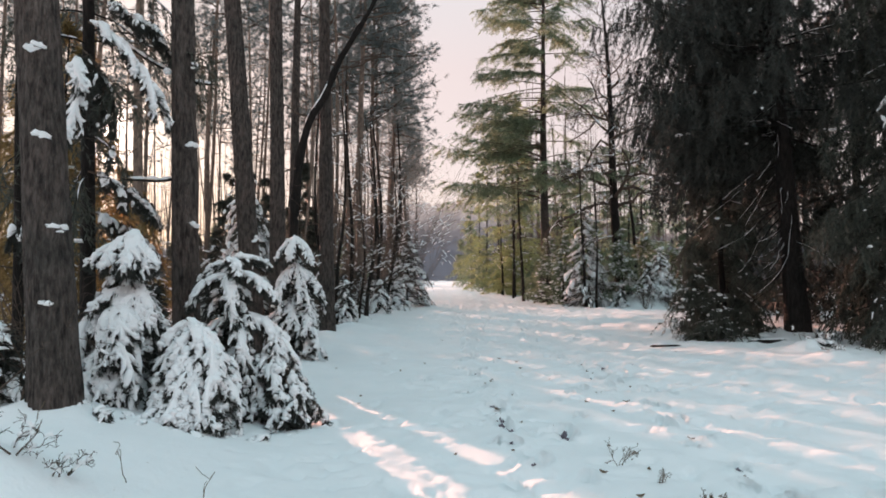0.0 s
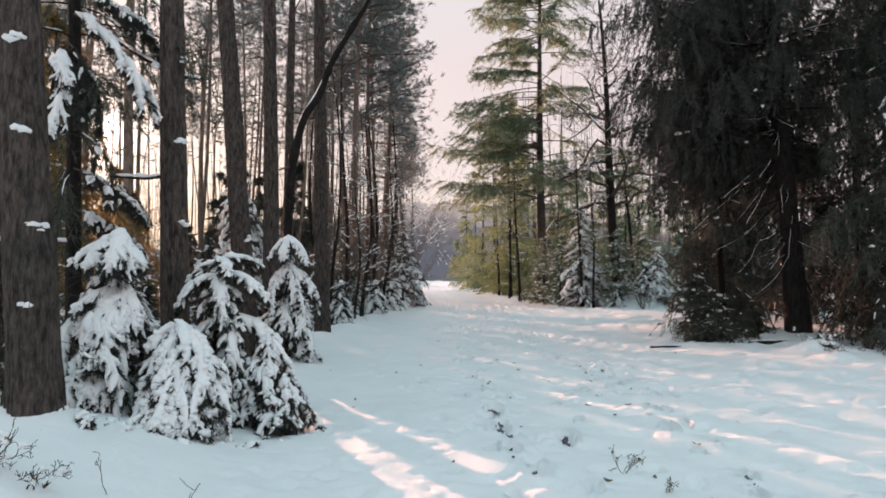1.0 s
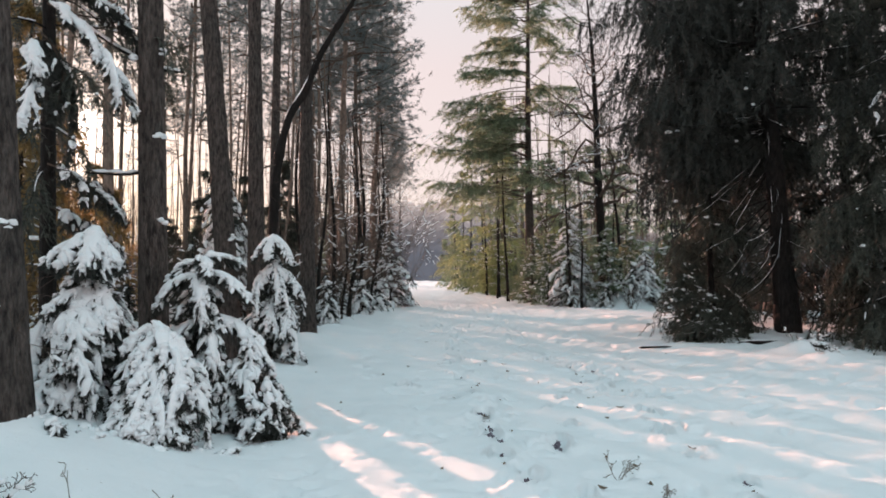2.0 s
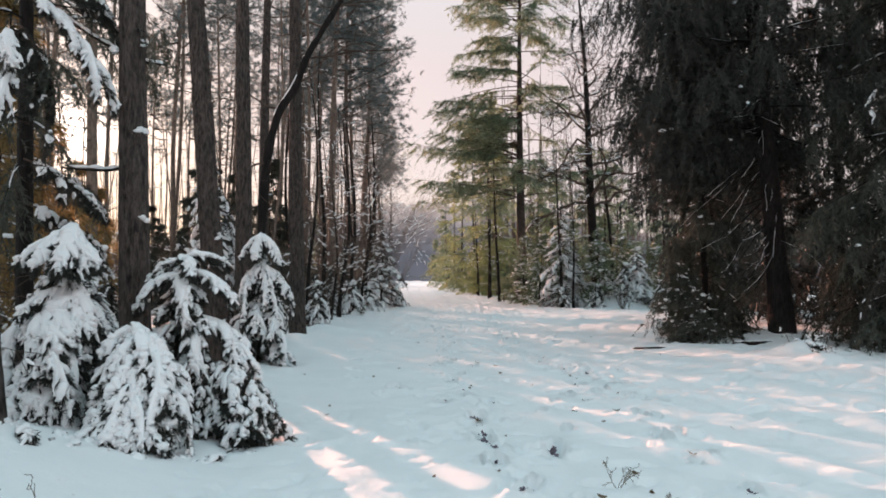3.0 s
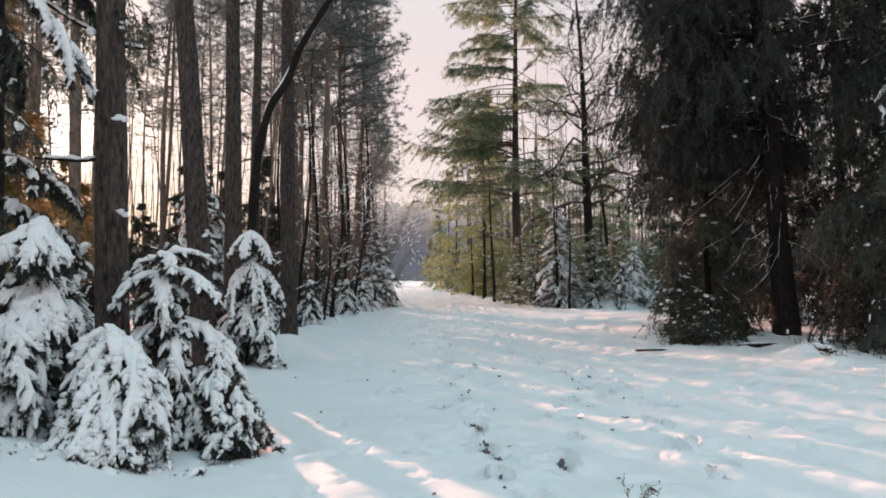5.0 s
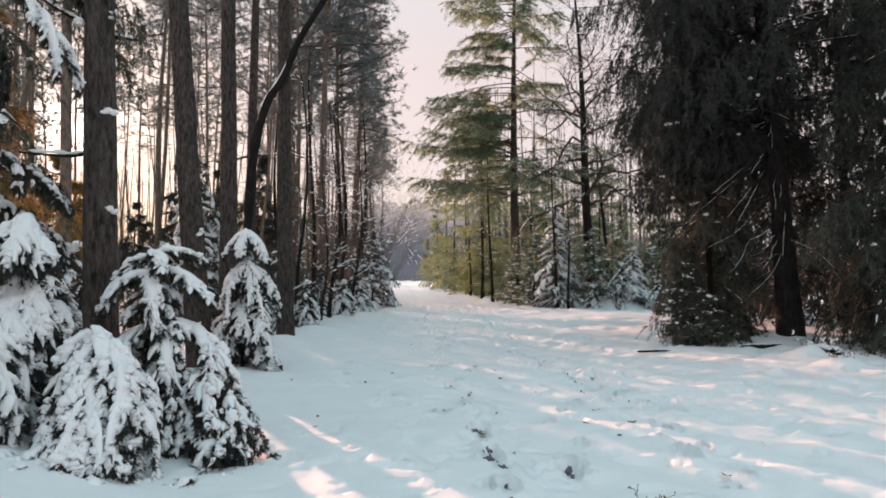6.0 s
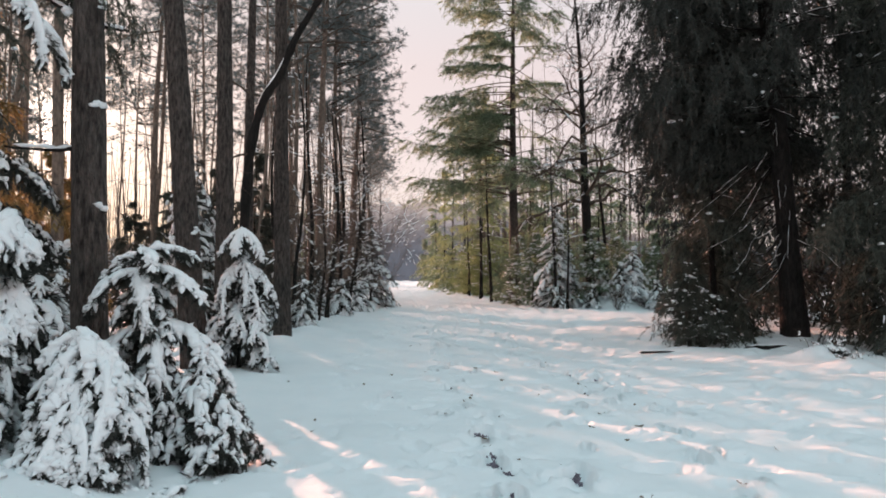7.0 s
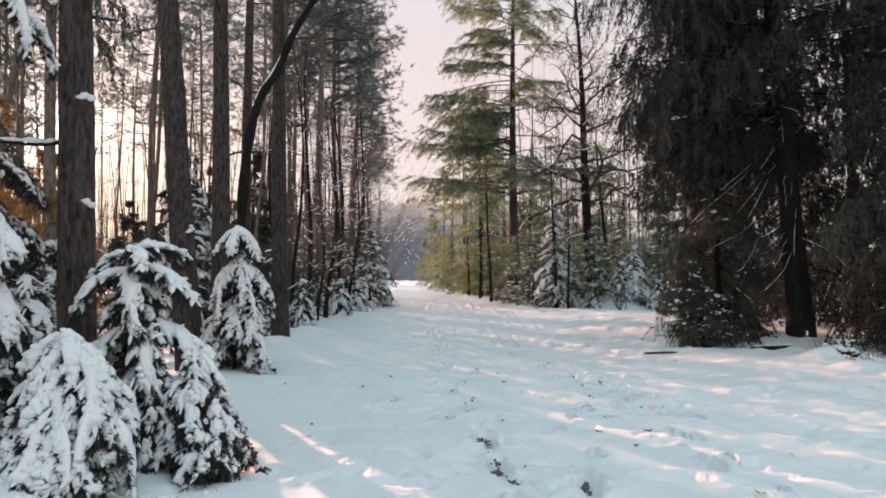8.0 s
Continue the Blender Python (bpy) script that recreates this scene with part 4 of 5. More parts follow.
# pines with deep crowns that lean out over the path
for k, (x, y, h, low, side) in enumerate([(-3.2, 42.0, 19.5, 7.0, 0.2), (-3.4, 36.0, 20, 8.5, 0.1), (-4.0, 50, 20, 8.5, 0.1), (-3.2, 62, 15, 8.8, 0.1), (-3.6, 30.0, 20, 11.0, 0.2), (-6.0, 33, 21, 10.5, 0.4), (-6.8, 41, 21, 9.5, 0.3)]):
    rng = np.random.default_rng(300 + k)
    geos = pine_geos(rng, h, 0.17, low, 58, 14, 20, 0.27, 0.025, 2.9, (0.0, 0.0), 16, 10, 20, 0.2, side=side)
    put_tree("pine_tree", pose(x, y, ground_at(x, y)), geos, M_PINE_UP, M_N_PINE, "pine with dark blue-green clumps of needles over the path", "pine tree", "pines over the path", y < 37)

# leaning bare tree with snow along its upper side
rng = np.random.default_rng(41)
line = np.array([(-4.72, 21.4, -0.2), (-4.68, 21.4, 1.6), (-4.66, 21.4, 3.4), (-4.55, 21.5, 5.5), (-4.2, 21.5, 6.8), (-3.75, 21.6, 7.45), (-3.4, 21.6, 8.5), (-2.7, 21.6, 9.7), (-2.3, 21.7, 10.4), (-1.7, 21.7, 12.0), (-1.4, 21.8, 13.6)]) * 0.81 + np.array([0, 0, 0.28])
q = np.linspace(0, len(line) - 1, 50)
c = np.stack([np.interp(q, np.arange(len(line)), line[:, k]) for k in range(3)], -1)
for _ in range(2):
    c[1:-1] = (c[:-2] + c[1:-1] * 2 + c[2:]) / 4
t = thing("leaning_tree", pose(0, 0, 0), "dark bare tree leaning towards the path with snow on it", "bare tree")
r = np.linspace(0.13, 0.045, 50) * (1 + 0.12 * rng.normal(size=50))
v, f = tubes(c[None], r[None], 10)
part("trunk", Geo().add(v, None, f), M_SPRUCE, t, "", True)
twigs = Geo()
for k in (14, 20, 25, 29, 33, 37, 41, 45):
    lv = branchy(rng, c[k], (rng.normal(), rng.normal() * 0.5, rng.uniform(0, 1)), rng.uniform(0.8, 2.2), 0.03, 3, (4, 4), 0.4)
    for cc, rr in lv:
        v, f = tubes(cc, np.maximum(rr, 0.003), 4)
        twigs.add(v, None, f)
tagged(part("branchwork", twigs, M_TWIG, t), kind="stuff")
sc = c[18:28] + np.array([-0.045, -0.02, 0.055])
v, f = tubes(sc[None], (r[18:28] * np.interp(np.arange(10), [0, 1, 3, 5, 8, 9], [0.05, 0.5, 0.3, 0.55, 0.4, 0.05]))[None], 7, 0.8)
part("snow", Geo().add(v, None, f), M_SNOW, t, "long ridge of snow", True)

# young spruces bowed under snow at the left edge
fan_spruce("young_spruce", -3.33, 7.35, 1.84, [
    (1.76, -80, 0.52, 0.85, 0.17, 1.0), (1.66, -165, 0.50, 0.45, 0.13, 1.0), (1.66, -15, 0.42, 0.75, 0.14, 1.0), (1.72, -120, 0.48, 0.80, 0.14, 1.0), (1.74, -45, 0.44, 0.8, 0.14, 1.0),
    (1.18, -100, 0.86, 0.95, 0.34, 1.0), (1.16, -60, 0.74, 0.9, 0.28, 1.0), (1.12, -145, 0.74, 1.0, 0.28, 1.0), (1.22, -20, 0.55, 0.8, 0.18, 0.85),
    (0.58, -105, 0.86, 0.55, 0.32, 1.0), (0.56, -65, 0.80, 0.55, 0.30, 1.0), (0.60, -150, 0.78, 0.6, 0.28, 1.0)],
    "young spruce wholly laden with thick snow", 1, cap=False)
fan_spruce("young_spruce", -2.66, 7.10, 1.02, [
    (0.98, -35, 0.82, 0.80, 0.22, 1.0), (0.86, -8, 0.72, 0.85, 0.20, 1.0), (0.88, -68, 0.74, 1.0, 0.20, 1.0), (0.80, -100, 0.46, 1.1, 0.18, 0.95), (0.94, -150, 0.32, 0.7, 0.12, 0.9), (0.66, -50, 0.76, 0.80, 0.20, 0.95),
    (0.52, -75, 0.78, 0.55, 0.28, 0.95), (0.50, -40, 0.72, 0.55, 0.26, 0.95), (0.46, -110, 0.64, 0.6, 0.24, 0.9), (0.22, -60, 0.76, 0.25, 0.22, 0.75), (0.20, -95, 0.70, 0.25, 0.24, 0.7)],
    "low young spruce buried under snow", 2, (0.10, 0.0), 5, 0.6, False, 18)
fan_spruce("young_spruce", -2.40, 7.95, 1.74, [
    (1.70, 10, 0.42, 0.10, 0.11, 0.9), (1.64, 160, 0.40, 0.45, 0.12, 0.9), (1.66, -60, 0.36, 0.35, 0.12, 0.9), (1.52, -8, 0.62, 0.42, 0.14, 0.95), (1.50, -165, 0.56, 0.62, 0.15, 0.95), (1.46, -80, 0.50, 0.85, 0.18, 1.0),
    (1.06, -12, 0.82, 0.55, 0.22, 1.0), (1.04, -55, 0.62, 0.80, 0.22, 0.95), (1.00, -160, 0.58, 0.85, 0.20, 0.95), (0.70, -35, 0.80, 0.75, 0.26, 0.45), (0.66, -85, 0.55, 0.8, 0.22, 0.4)],
    "young spruce with open snowy boughs", 3, (0.0, 0.0), 5, 0.5, False, bow=2.0)
fan_spruce("young_spruce", -2.02, 7.72, 0.80, [
    (0.74, -35, 0.78, 0.85, 0.22, 0.35), (0.72, -70, 0.60, 0.9, 0.20, 0.3), (0.70, -5, 0.62, 0.9, 0.20, 0.4), (0.40, -25, 0.72, 0.42, 0.20, 0.5), (0.36, -60, 0.66, 0.42, 0.20, 0.45), (0.18, -40, 0.62, 0.2, 0.16, 0.4)],
    "small dark spruce with snow on its tips", 4, (0.06, 0.0), 3, 0.45, False)
fan_spruce("young_spruce", -2.93, 13.5, 2.45, [
    (2.36, -100, 0.56, 0.9, 0.18, 0.95), (2.34, -30, 0.56, 0.95, 0.18, 0.95), (2.34, -160, 0.52, 0.95, 0.18, 0.9), (1.85, -65, 0.70, 0.9, 0.24, 0.85), (1.75, -10, 0.74, 0.9, 0.24, 0.9), (1.80, -130, 0.66, 0.95, 0.24, 0.8), (1.72, 175, 0.62, 0.9, 0.22, 0.85),
    (1.20, -35, 0.86, 0.9, 0.26, 0.85), (1.15, -90, 0.76, 0.85, 0.26, 0.7), (1.10, -150, 0.74, 0.9, 0.26, 0.8), (0.60, -50, 0.84, 0.5, 0.26, 0.75), (0.56, -115, 0.76, 0.5, 0.26, 0.65)],
    "narrow young spruce laden with snow", 5, (0.0, 0.0), 6, 0.6)
snow_spruce("young_spruce", -3.25, 23.0, 1.5, 0.7, 22, 0.85, "young spruce laden with snow beside a trunk", 6, 0.9, fine=False)
snow_spruce("young_spruce", -2.0, 38.5, 4.3, 1.9, 44, 0.4, "dark young spruce with snow on spreading boughs", 7, 0.55, fine=False)
snow_spruce("young_spruce", -2.35, 34.0, 1.3, 0.9, 22, 0.8, "low young spruce under snow at the edge of the path", 61, 0.6, fine=False, shares=3)
snow_spruce("young_spruce", -2.75, 30.0, 1.5, 0.9, 22, 0.75, "low young spruce under snow at the edge of the path", 62, 0.6, fine=False, shares=3)
snow_spruce("young_spruce", -5.45, 19.6, 4.9, 1.5, 60, 0.5, "slender dark spruce dusted with snow", 8, 0.8, fine=False)
snow_spruce("young_spruce", -5.9, 13.5, 2.2, 0.9, 26, 0.6, "young spruce dusted with snow in the wood", 9, 0.8, fine=False)
for k, (x, y, h) in enumerate([(-4.2, 21.0, 1.6), (-3.7, 25.5, 1.8), (-3.5, 28.5, 2.0), (-3.3, 32.0, 2.2), (-3.0, 35.5, 1.6), (-7.2, 14.0, 2.2), (-9.0, 18.5, 2.4), (-8.0, 24.0, 3.0), (-5.0, 12.0, 1.5), (-5.6, 9.8, 1.5), (-11.5, 23.0, 3.0)]):
    snow_spruce("young_spruce", x, y, h, h * 0.42, 17, 0.5, "dark young spruce flecked with snow at the wood's edge", 30 + k, 0.8, fine=False, shares=3)
# added, hidden behind the front row, to keep stray sun off the near snow
snow_spruce("young_spruce", -3.45, 10.4, 1.5, 0.7, 20, 0.7, "young spruce with snow added behind the front row as shade", 11, 0.8, fine=False)
snow_spruce("young_spruce", -4.6, 10.2, 1.7, 0.9, 26, 0.7, "young spruce with snow in the wood", 10, 0.7, fine=False)

for k, (x, y, h) in enumerate([(8.7, 39.8, 5.4), (6.9, 39.6, 4.4), (9.7, 37.2, 3.8), (11.4, 38.4, 4.2), (6.3, 41.0, 4.0), (12.8, 37.0, 3.4)]):
    rng = np.random.default_rng(950 + k)
    put_tree("young_conifer", pose(x, y, ground_at(x, y)), conifer(rng, h, 0.05, 1.3, 0.2, 50, 12, 0.45, 4, 4, 0.15, 0.026, 0.15, 0.35, 0.1, 0.5, 0.5, 0.7, 1.0, 5.0, sides=6, ridge=2.4),
             M_SPRUCE, M_N_FIR, "young lacy conifer flecked all over with snow", "young conifer", "young conifers by the clearing")
for k, (x, y, h, reach, load) in enumerate([(10.9, 36.6, 1.9, 0.9, 0.7), (12.4, 35.4, 1.6, 0.9, 0.7), (9.3, 36.0, 1.2, 0.7, 0.6), (7.75, 37.6, 6.0, 1.5, 0.4), (8.5, 38.4, 3.6, 1.2, 0.7), (11.6, 36.9, 3.2, 1.3, 0.8), (10.2, 38.0, 2.6, 1.0, 0.85)]):
    snow_spruce("young_spruce", x, y, h, reach, 26 if h < 3 else 52, load, "young spruce with snow-edged boughs by the clearing", 50 + k, 0.6, M_N_DUSK, fine=False, shares=3, group="young spruces by the clearing")
snow_spruce("young_spruce", -4.35, 6.75, 0.75, 0.6, 16, 0.7, "low young spruce half buried in snow", 60, 0.7, fine=False, shares=3)

# low spruces under the pines of the left wood
kinds = []
for k in range(4):
    rng = np.random.default_rng(900 + k)
    kinds.append(put_tree("low_spruce", pose(0, 0, 0), conifer(rng, 4.2 + 0.7 * k, 0.06, 1.5, 0.2, 42, 12, 0.5, 4, 4, 0.20, 0.045, 0.1, 0.45, 0.1, 0.6, 0.5, 0.8, 1.0, 0.3, sides=6), M_SPRUCE, M_N_DUSK, "low dusky spruce under the pines", "spruce tree", "low spruces under the pines"))
rng = np.random.default_rng(901)
n = 0
# set places; two are added to keep a sun stripe off the path
chosen = [(-6.5, 22.2), (-6.1, 23.4), (-7.7, 25.2), (-5.6, 26.5), (-8.3, 31.0), (-12.5, 33.5), (-7.5, 36.0)]
while n < 17:
    y = rng.uniform(24, 60)
    x = -5.5 - rng.uniform(0, 1) * y * 0.52
    if n < len(chosen):
        x, y = chosen[n]
    elif in_gap(x, y) and y < 40:
        continue
    m = pose(x, y, ground_at(x, y), 0, 0, rng.uniform(0, 360))
    if n < 4:
        kinds[n].matrix_basis = m
    else:
        copy_thing(kinds[n % 4], m)
    n += 1

# a spruce with hanging boughs among the left trunks, some of them under thick snow
rng = np.random.default_rng(51)
gx, gy = -4.40, 8.6
t = put_tree("spruce_tree", pose(gx, gy, ground_at(gx, gy)), conifer(rng, 13, 0.10, 1.7, 2.2, 42, 20, 0.5, 6, 5, 0.10, 0.016, 0.1, 0.65, 0.1, 0.9, 0.4, 0.6, 1.1, 0.5, lean=(-0.036, 0.0)),
             M_SPRUCE, M_N_DUSK, "spruce with drooping snow-flecked boughs against the sun", "spruce tree", "", True)
for x, y, z, az, length, drop, width, load in ((-4.20, 8.0, 4.62, -4, 1.10, 0.85, 0.15, 1.0), (-4.00, 7.45, 3.98, -70, 0.45, 0.9, 0.16, 1.0), (-3.96, 7.4, 3.66, -60, 0.50, 1.3, 0.18, 1.0), (-4.2, 8.1, 2.85, 8, 0.85, 0.6, 0.22, 0.3),
                                              (-4.2, 8.2, 4.95, 10, 0.9, 0.5, 0.2, 0.5), (-4.3, 8.3, 2.4, 20, 0.9, 0.6, 0.3, 0.4), 
                                              (-4.3, 8.1, 4.3, -20, 0.9, 1.1, 0.3, 0.1), (-4.5, 8.0, 2.6, -100, 0.8, 0.8, 0.28, 0.2)):
    w, n, s = snow_fan(rng, length, drop, width, load, bow=1.2)
    b = part("bough", w, M_TWIG, t, "", at=pose(x - gx, y - gy, z - ground_at(gx, gy), rng.normal() * 8, 0, az))
    part("needles", n, M_N_SPRUCE, b)
    if s.n:
        tagged(part("snow", s, M_SNOW, b, "thick pads of snow", True), kind="stuff")
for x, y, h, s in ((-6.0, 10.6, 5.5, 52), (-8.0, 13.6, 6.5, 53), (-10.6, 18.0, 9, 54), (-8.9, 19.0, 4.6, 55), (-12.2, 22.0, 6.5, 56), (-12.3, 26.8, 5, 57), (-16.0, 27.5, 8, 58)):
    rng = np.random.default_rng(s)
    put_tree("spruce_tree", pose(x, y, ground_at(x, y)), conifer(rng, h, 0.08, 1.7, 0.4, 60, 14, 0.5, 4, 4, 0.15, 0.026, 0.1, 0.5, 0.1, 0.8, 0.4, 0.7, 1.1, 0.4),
             M_SPRUCE, M_N_GOLD_LIT, "thin spruce with golden backlight put into its needle colour", "spruce tree", "golden spruces in the wood")

# the big dark spruces on the right
rng = np.random.default_rng(61)
big = put_tree("spruce_tree", pose(8.43, 16.4, ground_at(8.43, 16.4)), conifer(rng, 19, 0.25, 4.35, 4.4, 260, 34, 0.85, 9, 5, 0.16, 0.020, 0.02, 0.26, 0.18, 1.15, 0.5, 0.5, 1.6, 0.14, 0.2, (-0.051, 0.0), 24, uneven=0.38, skirt=0.5, clear=5.4, side=3.6),
         M_SPRUCE, M_N_SPRUCE, "huge dark spruce with hanging curtains of twigs", "spruce tree", "", True)
rng = np.random.default_rng(62)
low_dark = put_tree("spruce_tree", pose(10.15, 14.2, ground_at(10.15, 14.2)), conifer(rng, 16, 0.16, 2.3, 0.25, 150, 30, 0.7, 7, 4, 0.17, 0.026, 0.0, 0.5, 0.15, 1.0, 0.35, 0.55, 1.5, 0.3),
         M_SPRUCE, M_N_DUSK, "dark spruce branched to the ground with specks of snow", "spruce tree", "", True)
for k in range(11):
    z, az = (0.9, 1.5, 2.1, 2.9, 3.4, 4.1, 4.9, 5.3, 6.1, 6.8, 7.6)[k], -118 + rng.normal() * 32
    out = 2.3 * (1 - z / 18) * rng.uniform(0.35, 0.55)
    size = rng.uniform(0.7, 0.95)
    w, n, s = snowy_bough(rng, 1.0, rng.uniform(0.7, 1.1), 7, rng.uniform(0.08, 0.22), pad=0.55)
    bough = part("bough", w, M_TWIG, low_dark, "", at=pose(math.cos(radians(az)) * out, math.sin(radians(az)) * out, z, 0, 0, az) @ Matrix.Diagonal((size, size, size, 1)))
    part("needles", n, M_N_SPRUCE, bough)
    tagged(part("snow", s, M_SNOW, bough, "pads of snow", True), kind="stuff")
rng = np.random.default_rng(63)
put_tree("spruce_tree", pose(7.05, 17.3, ground_at(7.05, 17.3)), conifer(rng, 6.5, 0.09, 1.35, 0.15, 70, 24, 0.55, 7, 4, 0.13, 0.024, 0.0, 0.55, 0.2, 1.0, 0.4, 0.8, 1.2, 0.35),
         M_SPRUCE, M_N_DUSK, "small dark spruce whose skirt sweeps the snow", "spruce tree", "", True)
for k, (x, y, h, reach) in enumerate([(12.5, 20.5, 16, 2.8), (14.0, 16.5, 15, 2.6), (11.6, 26.0, 17, 2.6), (16.5, 24, 17, 2.8), (13.5, 31.5, 16, 2.4), (18, 34, 17, 2.5), (12.8, 12.5, 14, 2.3)]):
    rng = np.random.default_rng(70 + k)
    put_tree("spruce_tree", pose(x, y, ground_at(x, y)), conifer(rng, h, 0.15, reach, 0.3, 100, 15, 0.8, 3, 4, 0.30, 0.06, 0.0, 0.45, 0.15, 1.0, 0.35, 0.7, 1.3, 0.25),
             M_SPRUCE, M_N_SPRUCE, "dark spruce in the row behind", "spruce tree", "spruces behind the clearing")

rng = np.random.default_rng(65)
put_tree("spruce_tree", pose(8.4, 20.2, ground_at(8.4, 20.2)), conifer(rng, 17, 0.15, 2.9, 4.2, 90, 16, 0.8, 5, 4, 0.22, 0.045, 0.0, 0.35, 0.15, 0.9, 0.4, 0.55, 1.4, 0.2),
         M_SPRUCE, M_N_SPRUCE, "dark spruce close behind the huge one", "spruce tree")

# low spruce growth round its skirt
for x, y, h, s in ((6.2, 16.75, 1.9, 1), (6.6, 16.35, 1.1, 2)):
    rng = np.random.default_rng(980 + s)
    put_tree("low_spruce", pose(x, y, ground_at(x, y)), conifer(rng, h, 0.035, 0.85, 0.04, 44, 14, 0.36, 5, 4, 0.09, 0.014, 0.15, 0.5, 0.15, 0.6, 0.5, 0.7, 1.0, 1.1, sides=6, uneven=0.5),
             M_TWIG, M_N_DUSK, "low dusky spruce flecked with snow under the big one", "spruce tree", "low spruces round the big one")

# its lowest dead limbs, bare and traced with snow
rng = np.random.default_rng(64)
for k in range(52):
    z = rng.uniform(1.3, 6.2)
    a = math.pi + 0.35 + rng.normal() * 0.5 if k < 44 else rng.normal() * 0.7
    ln = min(rng.uniform(0.8, 2.4), z * 0.85)
    c = curve_out(np.array([[-0.051 * z, 0, z]]), np.array([a]), np.array([ln]), np.array([rng.uniform(-1.0, -0.3)]), np.array([rng.uniform(-0.1, 0.35)]), np.array([rng.uniform(0, 0.25)]), 9, np.array([rng.normal() * 0.08]))
    c = c + np.cumsum(rng.normal(size=c.shape) * 0.028, 1)
    limb = part("dead_limb", Geo().tube(c, 0.016 * np.linspace(1, 0.25, 9)[None], 5), M_SPRUCE, big, "bare dead limb", True)
    if rng.random() < 0.75 and k < 44:
        a0 = rng.uniform(0.0, 0.4)
        sc, _ = along(c, np.linspace(a0, a0 + rng.uniform(0.3, 0.6), 8)[None])
        part("snow", Geo().tube(sc + np.array([0, 0, 0.018]) + rng.normal(size=sc.shape) * 0.004, rng.uniform(0.003, 0.006) * np.array([[0.1, 0.8, 1.1, 0.5, 1.1, 0.6, 1, 0.1]]), 5), M_SNOW, limb, "", True)

# tall larch-like conifer and its lighter neighbours along the right edge, some with sunlight in their colour
rng = np.random.default_rng(81)
put_tree("tall_conifer", pose(6.42, 43.0, ground_at(6.42, 43.0)), conifer(rng, 24, 0.33, 5.8, 6.2, 170, 24, 1.1, 6, 4, 0.26, 0.042, 0.10, 0.17, 0.05, 0.35, 0.6, 0.55, 1.0, 0.12, 0.25, (0.0, 0.0), 16, 0.6, 0.35, side=3.4),
         M_PINE, M_N_FIR, "tall conifer with level limbs and sunlit green needles", "conifer", "", True)
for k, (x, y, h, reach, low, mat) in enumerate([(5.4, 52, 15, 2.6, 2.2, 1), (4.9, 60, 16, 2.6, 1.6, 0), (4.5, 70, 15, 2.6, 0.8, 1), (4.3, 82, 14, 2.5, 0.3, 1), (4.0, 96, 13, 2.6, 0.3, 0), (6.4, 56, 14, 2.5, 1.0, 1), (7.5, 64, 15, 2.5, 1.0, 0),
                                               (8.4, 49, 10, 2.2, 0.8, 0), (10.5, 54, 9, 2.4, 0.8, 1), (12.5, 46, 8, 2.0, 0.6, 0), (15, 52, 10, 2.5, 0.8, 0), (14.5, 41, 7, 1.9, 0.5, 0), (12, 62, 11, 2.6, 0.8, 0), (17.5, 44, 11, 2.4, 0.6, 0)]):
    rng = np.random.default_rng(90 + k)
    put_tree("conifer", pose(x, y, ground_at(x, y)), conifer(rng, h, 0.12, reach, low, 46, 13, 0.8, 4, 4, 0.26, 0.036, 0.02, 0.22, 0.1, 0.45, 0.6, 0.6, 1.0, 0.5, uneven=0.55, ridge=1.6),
             M_SPRUCE, M_N_SUNLIT if mat else M_N_FIR, "yellow-green conifer with backlight put into its colour" if mat else "green conifer at the edge of the clearing", "conifer", "conifers along the path")
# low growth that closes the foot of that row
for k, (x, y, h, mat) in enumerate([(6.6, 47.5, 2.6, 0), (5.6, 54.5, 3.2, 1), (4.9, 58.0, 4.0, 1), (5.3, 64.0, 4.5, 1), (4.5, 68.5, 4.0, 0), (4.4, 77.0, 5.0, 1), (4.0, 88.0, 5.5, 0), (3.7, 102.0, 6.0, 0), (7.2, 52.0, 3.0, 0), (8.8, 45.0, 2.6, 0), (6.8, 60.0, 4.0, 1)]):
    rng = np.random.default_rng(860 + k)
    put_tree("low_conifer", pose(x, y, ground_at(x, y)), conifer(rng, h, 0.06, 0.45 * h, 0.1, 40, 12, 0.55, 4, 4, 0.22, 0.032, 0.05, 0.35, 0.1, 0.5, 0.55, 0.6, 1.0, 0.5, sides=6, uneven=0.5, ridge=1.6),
             M_SPRUCE, M_N_SUNLIT if mat else M_N_FIR, "low bushy conifer at the foot of the row", "conifer", "low conifers along the path")
